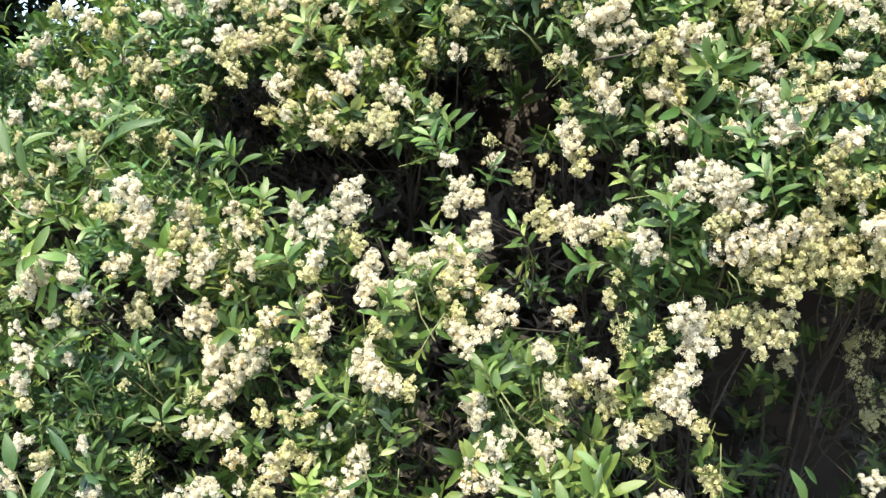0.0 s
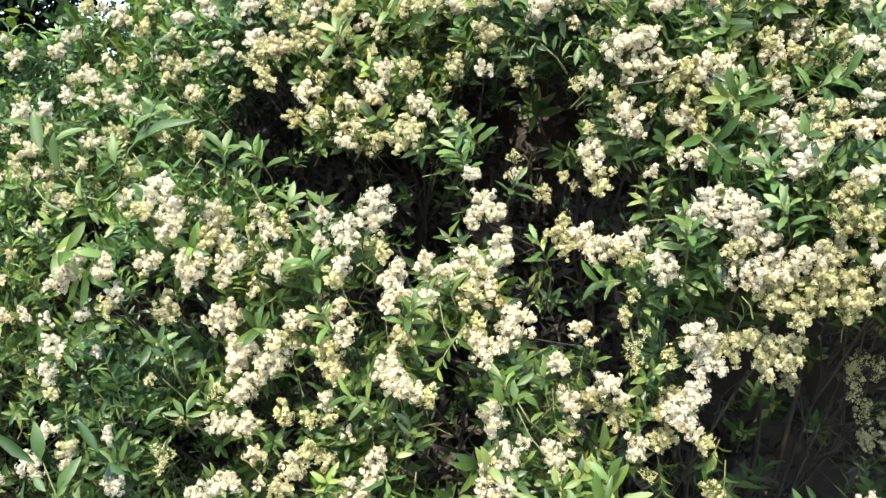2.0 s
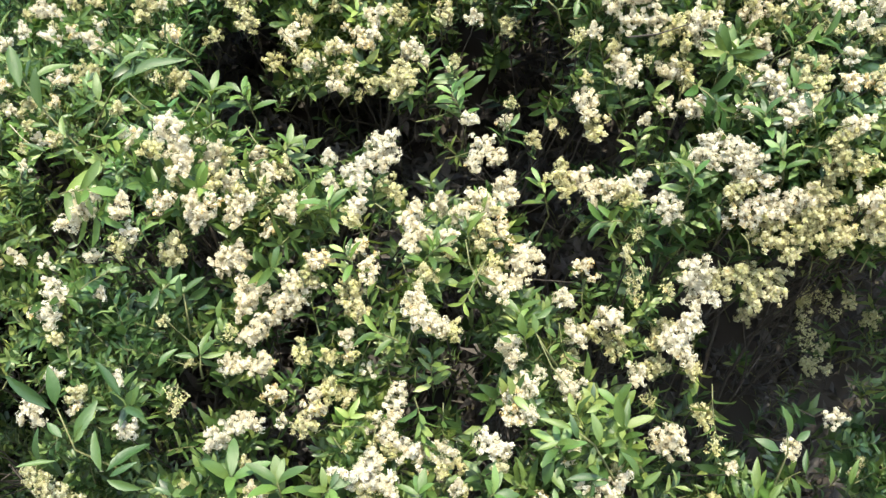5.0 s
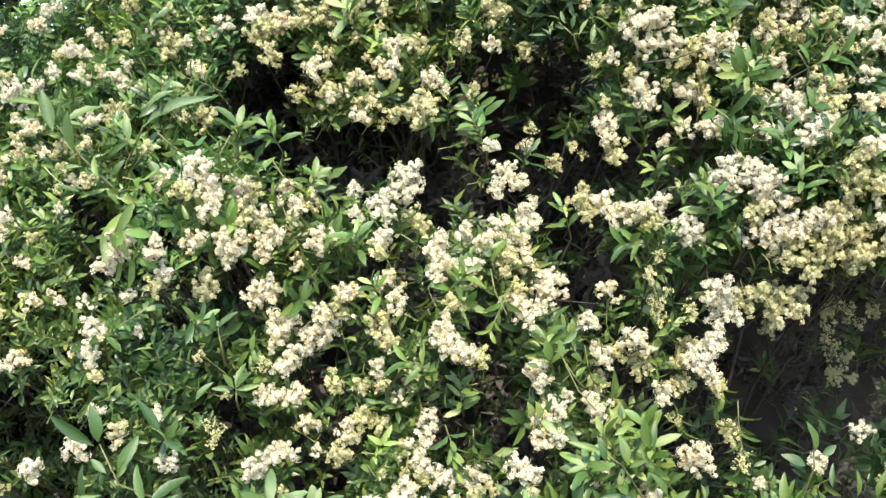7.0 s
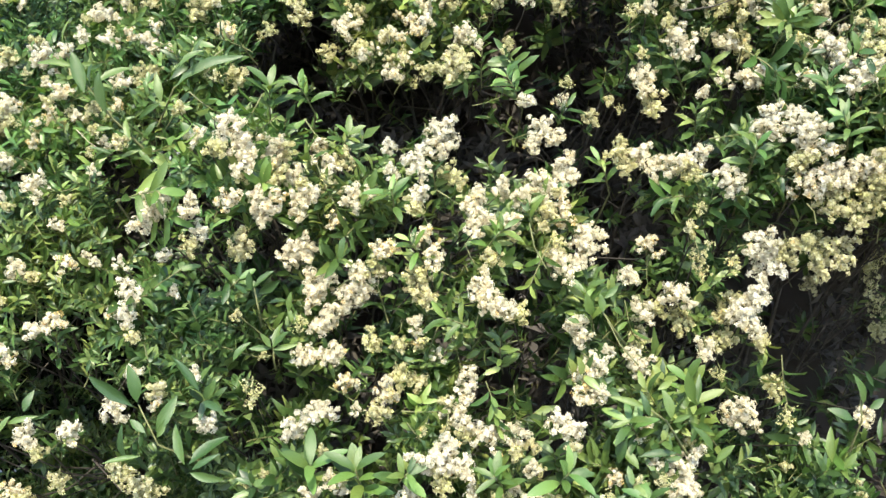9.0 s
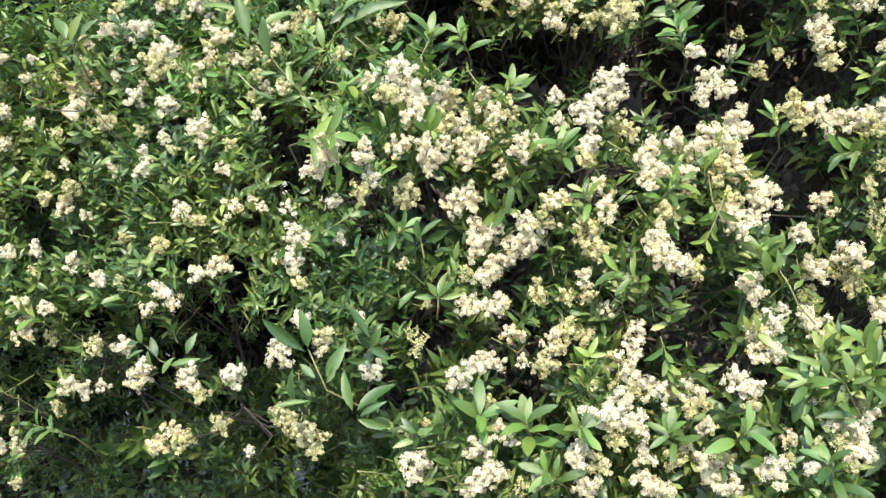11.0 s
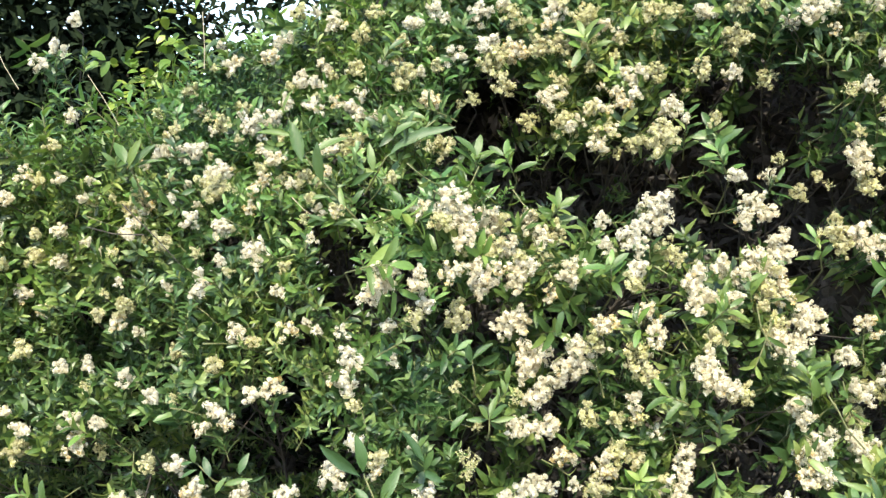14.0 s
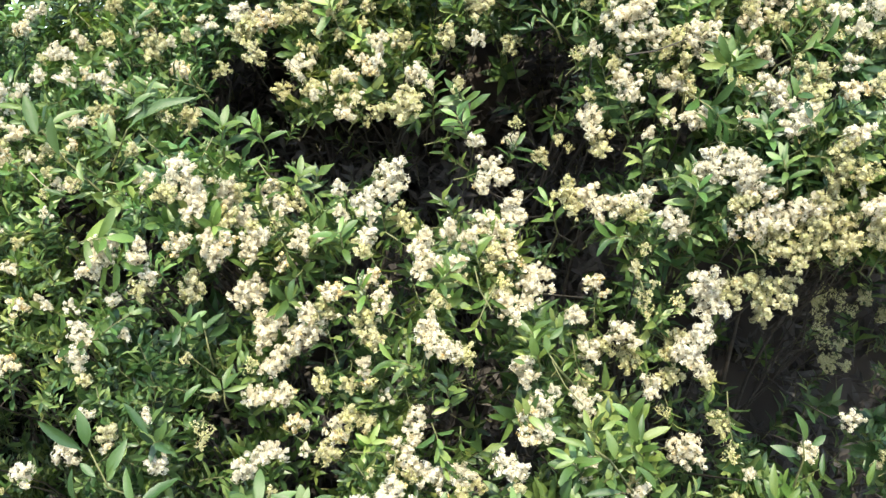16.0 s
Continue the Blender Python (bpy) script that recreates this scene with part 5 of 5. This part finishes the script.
tall_shoot(1.58, ((0.159, 1.745), (0.141, 1.765), (0.114, 1.787)), (
    (0.115, 1.789, 0.089, 1.801, 0.8),
    (0.124, 1.784, 0.113, 1.809, 0.9),
    (0.136, 1.774, 0.137, 1.803, 1.0),
    (0.150, 1.765, 0.163, 1.797, 0.9),
    (0.172, 1.751, 0.177, 1.790, 1.3),
    (0.124, 1.775, 0.103, 1.782, 0.8),
    (0.096, 1.763, 0.058, 1.767, 0.7),
    (0.098, 1.763, 0.100, 1.795, 0.8),
    (0.095, 1.763, 0.084, 1.779, 0.7),
    (0.176, 1.780, 0.203, 1.764, 1.0),
))
# bare twigs: foot and tip, radius
bare_twig(((-1.103, 1.683, 1.495), (-0.979, 1.662, 1.376)), 0.0014, BARK, "dark brown bare twig")
bare_twig(((-0.793, 1.647, 1.514), (-0.738, 1.634, 1.471)), 0.0009, PALE, "pale dry bare twig")
bare_twig(((-1.047, 1.633, 1.444), (-1.147, 1.620, 1.457)), 0.0014, BARK, "dark brown bare twig")
bare_twig(((-1.312, 1.702, 1.702), (-1.352, 1.698, 1.780)), 0.0009, PALE, "pale dry bare twig")
bare_twig(((-1.139, 1.747, 1.638), (-1.198, 1.744, 1.734)), 0.0009, PALE, "pale dry bare twig")
bare_twig(((-0.987, 1.788, 1.752), (-0.990, 1.787, 1.860)), 0.0009, PALE, "pale dry bare twig")
bare_twig(((0.242, 1.522, 1.712), (0.340, 1.505, 1.738)), 0.0014, BARK, "dark brown bare twig")
bare_twig(((0.160, 1.385, 1.144), (0.108, 1.386, 1.218)), 0.0014, TWIG, "slender green flower stalk")
bare_twig(((0.447, 1.406, 1.370), (0.428, 1.400, 1.403)), 0.0014, TWIG, "slender green flower stalk")
bare_twig(((0.012, 1.402, 1.298), (-0.017, 1.401, 1.372)), 0.0014, TWIG, "slender green flower stalk")


# ---- foliage ----
def outward(x, z, r):
    return Vector((r.gauss(0, 0.45), -0.65 + r.gauss(0, 0.3), 0.6 + r.gauss(0, 0.4))).normalized()


def sprig_place(x, z, depth, r):
    """A sprig whose tip lies depth behind the leaf face."""
    d = outward(x, z, r)
    y = face(x, z) + depth
    return turned(d, (r.uniform(-1, 1), -0.5, 1)), Vector((x, y, z)) - d * 0.09 * (1 if depth < 0.3 else 0.5), r.uniform(0.8, 1.2)


frng = random.Random(41)
PLACED = [[], [], []]        # sprigs of the outer layer, shrub by shrub
MASS = [Soup(), Soup(), Soup()]


def into_mass(which, deep, fr, p, scale, shade_toned=False):
    v, f, m = frng.choice(INNER_ARRAYS if deep else SPRIG_ARRAYS)
    young = p[0] < -0.4 and p[2] > 1.32 + 0.2 * noise.noise((p[0] * 4, p[2] * 4, 8)) and frng.random() < 0.55     # fresh growth on the sunny shoulder, its paler colour also standing in for stronger light
    MASS[which].add((v * scale) @ fr.T + np.array(p) - np.array(SHRUBS[which].location), f, [(2 if shade_toned else 3 if young else 0) if k == 0 else k for k in m])


CELLS = {}
for bx, by, bz, bl in BLOOMS:
    CELLS.setdefault((round(bx / 0.1), round(bz / 0.1)), []).append((Vector((bx, by, bz)), bl))


SHOWN_CELLS = {}
for place, size in SHOWN:
    SHOWN_CELLS.setdefault((round(place.x / 0.1), round(place.z / 0.1)), []).append((place, size))


def over_bloom(p):
    """Whether a sprig with its tip at p would stand in the sun of a panicle."""
    i, j = round(p.x / 0.1), round(p.z / 0.1)
    for cell in ((i + a, j + b) for a in (-1, 0, 1) for b in (-2, -1, 0, 1)):
        for q, size in CELLS.get(cell, ()):
            d = p - q
            along = d.dot(to_sun)
            if 0.0 < along < 0.16 and (d - to_sun * along).length < 0.022 + size * 0.25:
                return True
        for q, size in SHOWN_CELLS.get(cell, ()):
            if p.y < q.y + 0.03 and math.hypot(p.x - q.x, p.z - q.z) < 0.012 + size * 0.3:
                return True
    return False


def layer(count, x0, x1, z0, z1, d0, d1, keep_in_hollow, single=0.0, bigger=1.0, sink=1.0, within=False):
    for _ in range(count):
        x, z = frng.uniform(x0, x1), frng.uniform(z0, z1)
        if z > hedge_top(x):
            continue
        h = hollow(x, z)
        if (h <= 0.05 if within else h > 0.05 and frng.random() > keep_in_hollow):
            continue
        if within and h > 0.2 and frng.random() < (0.85 if z > 1.2 else 0.78):    # the deepest gaps stay bare
            continue
        which = SHRUBS.index(shrub_at(x))
        place = sprig_place(x, z, frng.uniform(d0, d1) + h * sink, frng)
        if d0 < 0.15 and (h < 0.05 or not sink) and (over_bloom(place[1] + Vector(place[0][:, 2]) * 0.08) or over_bloom(place[1] + Vector(place[0][:, 2]) * 0.04)):
            continue
        if x < -0.55 and d0 < 0.4:                            # finer leaves towards the low end
            place = (*place[:2], place[2] * 0.76)
        if frng.random() < single and len(PLACED[which]) < 290:
            PLACED[which].append(place)
        else:
            # Sprigs from 0.5 m inwards get the leaf colour darkened for shade.
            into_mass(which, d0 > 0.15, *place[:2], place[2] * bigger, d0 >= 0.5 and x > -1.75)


layer(4700, -1.75, 0.95, 0.55, 2.1, -0.015, 0.07, 0.02, 0.35)
layer(1700, -1.75, -0.5, 0.55, 2.1, -0.02, 0.08, 0.02)
layer(1900, -1.75, 0.95, 0.5, 2.1, 0.07, 0.15, 0.04)
layer(4200, -1.85, 1.05, 0.4, 2.1, 0.16, 0.42, 0.03)
layer(2100, -1.75, 0.42, 0.6, 2.0, 0.0, 0.10, 1.0, bigger=0.5, sink=0.8, within=True)    # shaded leaves in the hollows
layer(500, -1.75, -0.65, 0.6, 1.15, 0.05, 0.25, 1.0, bigger=0.8, sink=0.9, within=True)
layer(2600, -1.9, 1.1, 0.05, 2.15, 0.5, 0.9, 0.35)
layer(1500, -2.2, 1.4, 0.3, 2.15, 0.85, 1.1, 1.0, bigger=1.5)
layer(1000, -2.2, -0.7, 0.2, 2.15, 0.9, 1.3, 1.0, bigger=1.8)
layer(500, -0.5, 0.8, 1.35, 2.16, 0.8, 1.1, 1.0, bigger=1.3)
layer(650, 0.45, 0.95, 1.41, 1.62, -0.03, 0.16, 1.0, sink=0.0)        # the ledge over the deep hollow
layer(850, -0.8, 0.95, 1.78, 2.16, 0.16, 0.7, 1.0, sink=0.0)      # the closed top
layer(500, -1.6, -0.8, 1.5, 1.8, 0.16, 0.6, 1.0, sink=0.0)
layer(500, -0.75, 0.0, 1.5, 2.1, 0.75, 1.2, 1.0, bigger=1.3)
layer(600, -2.0, 1.2, 0.3, 1.35, 0.9, 1.15, 1.0, bigger=1.6)
layer(560, -1.8, -0.35, 0.2, 0.95, -0.06, 0.16, 1.0, bigger=0.9, sink=0.3)      # the shaded foot of the low end
layer(420, -2.0, -0.3, 0.03, 0.75, 0.16, 0.4, 1.0, bigger=1.5, sink=0.0)
layer(700, -1.9, 1.1, 0.02, 0.6, 0.0, 0.4, 1.0)          # down to the ground
layer(1000, -3.2, -1.75, 0.05, 1.75, 0.16, 0.9, 1.0, bigger=1.3)     # on along the hedge
layer(600, 0.95, 2.4, 1.4, 2.1, 0.16, 0.9, 1.0, bigger=1.3)
layer(600, 1.35, 2.4, 0.05, 1.4, 0.16, 0.9, 1.0, bigger=1.3)

for _ in range(100):                                      # loose shoots along the top of the low end
    x = frng.uniform(-1.75, -0.95)
    z = hedge_top(x) + frng.uniform(-0.10, 0.02)
    way = Vector((frng.gauss(0, 0.4), -0.25, 0.9)).normalized()
    into_mass(0, False, turned(way, (frng.uniform(-1, 1), -0.5, 1)), Vector((x, face(x, z) + frng.uniform(0.02, 0.3), z - 0.05)), frng.uniform(0.8, 1.3))

for p, d in STEMS:                                        # leaves at the foot of every panicle
    for _ in range(2 if p.z > 1.7 and p.x < -1.1 else 1):
        if hollow(p.x, p.z) > 0.1 and frng.random() < 0.7:
            continue
        way = (d + Vector((frng.gauss(0, 0.3), frng.gauss(0, 0.2), frng.gauss(0, 0.3)))).normalized()
        into_mass(SHRUBS.index(shrub_at(p.x)), False, turned(way, (frng.uniform(-1, 1), -0.5, 1)), p - way * 0.085, frng.uniform(0.8, 1.1))

    if p.z > 1.6 and p.x < -1.0:                          # the sprays that stand clear at the end of the hedge
        for k in range(1, 5):
            way = Vector((frng.gauss(0, 0.5), -0.3, 0.8)).normalized()
            into_mass(0, False, turned(way, (frng.uniform(-1, 1), -0.5, 1)), p + Vector((frng.gauss(0, 0.012), 0.03, -0.045 * k - 0.05)), frng.uniform(0.6, 0.9))

for n in range(780):                                      # small late panicles among the leaves
    x, z = (frng.uniform(-1.7, 0.85), frng.uniform(0.65, 2.0)) if n < 480 else (frng.uniform(-0.65, 0.85), frng.uniform(1.52, 2.0)) if n < 700 else (frng.uniform(-1.15, -0.68), frng.uniform(1.42, 1.78))
    if hollow(x, z) > 0.03 or z > hedge_top(x) - 0.05 or (x < -0.55 and n < 700 and frng.random() < 0.75):
        continue
    d = outward(x, z, frng)
    p = Vector((x, face(x, z) + frng.uniform(-0.01, 0.05), z)) - d * 0.02
    ob = part("flower_panicle", frng.choice(PANICLES[frng.choice((0, 1, 1, 1, 2, 3)), 0]), shrub_at(x))
    set_world(ob, from_frame(turned(d, (frng.uniform(-1, 1), -0.5, 1)), p, frng.uniform(0.55, 0.95)))

for which, shrub in enumerate(SHRUBS):
    for fr, p, scale in PLACED[which]:
        ob = part("leaf_sprig", frng.choice(SPRIG_MESHES), shrub)
        set_world(ob, from_frame(fr, p, scale))
    part("inner_foliage", MASS[which].mesh("inner_foliage", [LEAF, TWIG, SHADE_LEAF, YOUNG]), shrub, "mass of small glossy dark green leaves", "stuff")


OVATE = {"steps": (0.0, 0.15, 0.4, 0.7, 0.9, 1.0), "shape": (0.0, 0.6, 1.0, 0.85, 0.4, 0.0)}


# ---- the shrubs behind the low end of the hedge ----
def leaf_cloud(count, centre, spread, top, size, width, material, fine, r):
    """Many leaves round a centre, with an uneven top."""
    soup = Soup()
    for _ in range(count):
        p = Vector((r.gauss(0, spread[0]), r.gauss(0, spread[1]), r.gauss(0, spread[2]))) + Vector(centre)
        if p.z < 0.1 or p.z > top + 0.08 * noise.noise(p * 5):
            continue
        if 0.66 > p.x - 0.09 * noise.noise(p * 6) > 0.43 and p.z > 1.9 and r.random() < 0.62:     # thin where the sky shows through
            continue
        x = Vector((r.gauss(0, 1), r.gauss(-0.4, 1), r.gauss(-0.2, 0.6))).normalized()
        y = Vector((r.gauss(0, 0.4), r.gauss(-0.3, 0.4), 1)).cross(x).normalized()
        l = r.uniform(*size)
        v, f = blade(l, l * width, r, 0.25, 0.2, **fine)
        soup.add(v @ np.array([x, y, x.cross(y)]) + np.array(p), f, 0)
    return soup.mesh("foliage", [material])


def back_shrub(name, label, place, height, reach, leaf_args, leaf_label, seed):
    r = random.Random(seed)
    shrub = tagged(new(name), label, "shrub")
    shrub.location = place
    for k in range(7):
        a = k * 0.9 + r.uniform(-0.2, 0.2)
        tip = Vector((reach * math.cos(a), reach * 0.5 * math.sin(a), height * r.uniform(0.75, 0.95)))
        lean = Vector((0, 0.5 if reach < 0.3 else 0.0, 0))
        v, f = tube([Vector((0.05 * math.cos(a), 0.05 * math.sin(a), 0)) + lean, tip * 0.5 + lean * 0.7 + Vector((0, 0, 0.12)), tip], [0.045 * min(reach, 0.4), 0.027 * min(reach, 0.4), 0.0025], 6)
        soup = Soup()
        soup.add(v, f, 0)
        part("stem", soup.mesh("stem", [BARK]), shrub)
    part("foliage", leaf_cloud(*leaf_args, r), shrub, leaf_label, "stuff")


# The dark behind the low end comes from this shrub's near-black leaf colour.
back_shrub("evergreen_shrub", "evergreen shrub coloured near black for shade behind the end of the hedge", (-1.72, 2.85, 0), 2.3, 0.5,
           (47000, (0.03, 0, 1.6), (0.41, 0.2, 0.5), 2.27, (0.036, 0.058), 0.46, DARK, COARSE), "dense leaves with shade put into their near-black colour", 5)
back_shrub("broadleaf_shrub", "low shrub with broad yellow-green leaves behind the hedge", (-1.2, 2.3, 0), 1.85, 0.12,
           (150, (0, 0, 1.78), (0.075, 0.06, 0.08), 1.94, (0.028, 0.048), 0.55, BROAD, OVATE), "broad sunlit yellow-green leaves", 6)
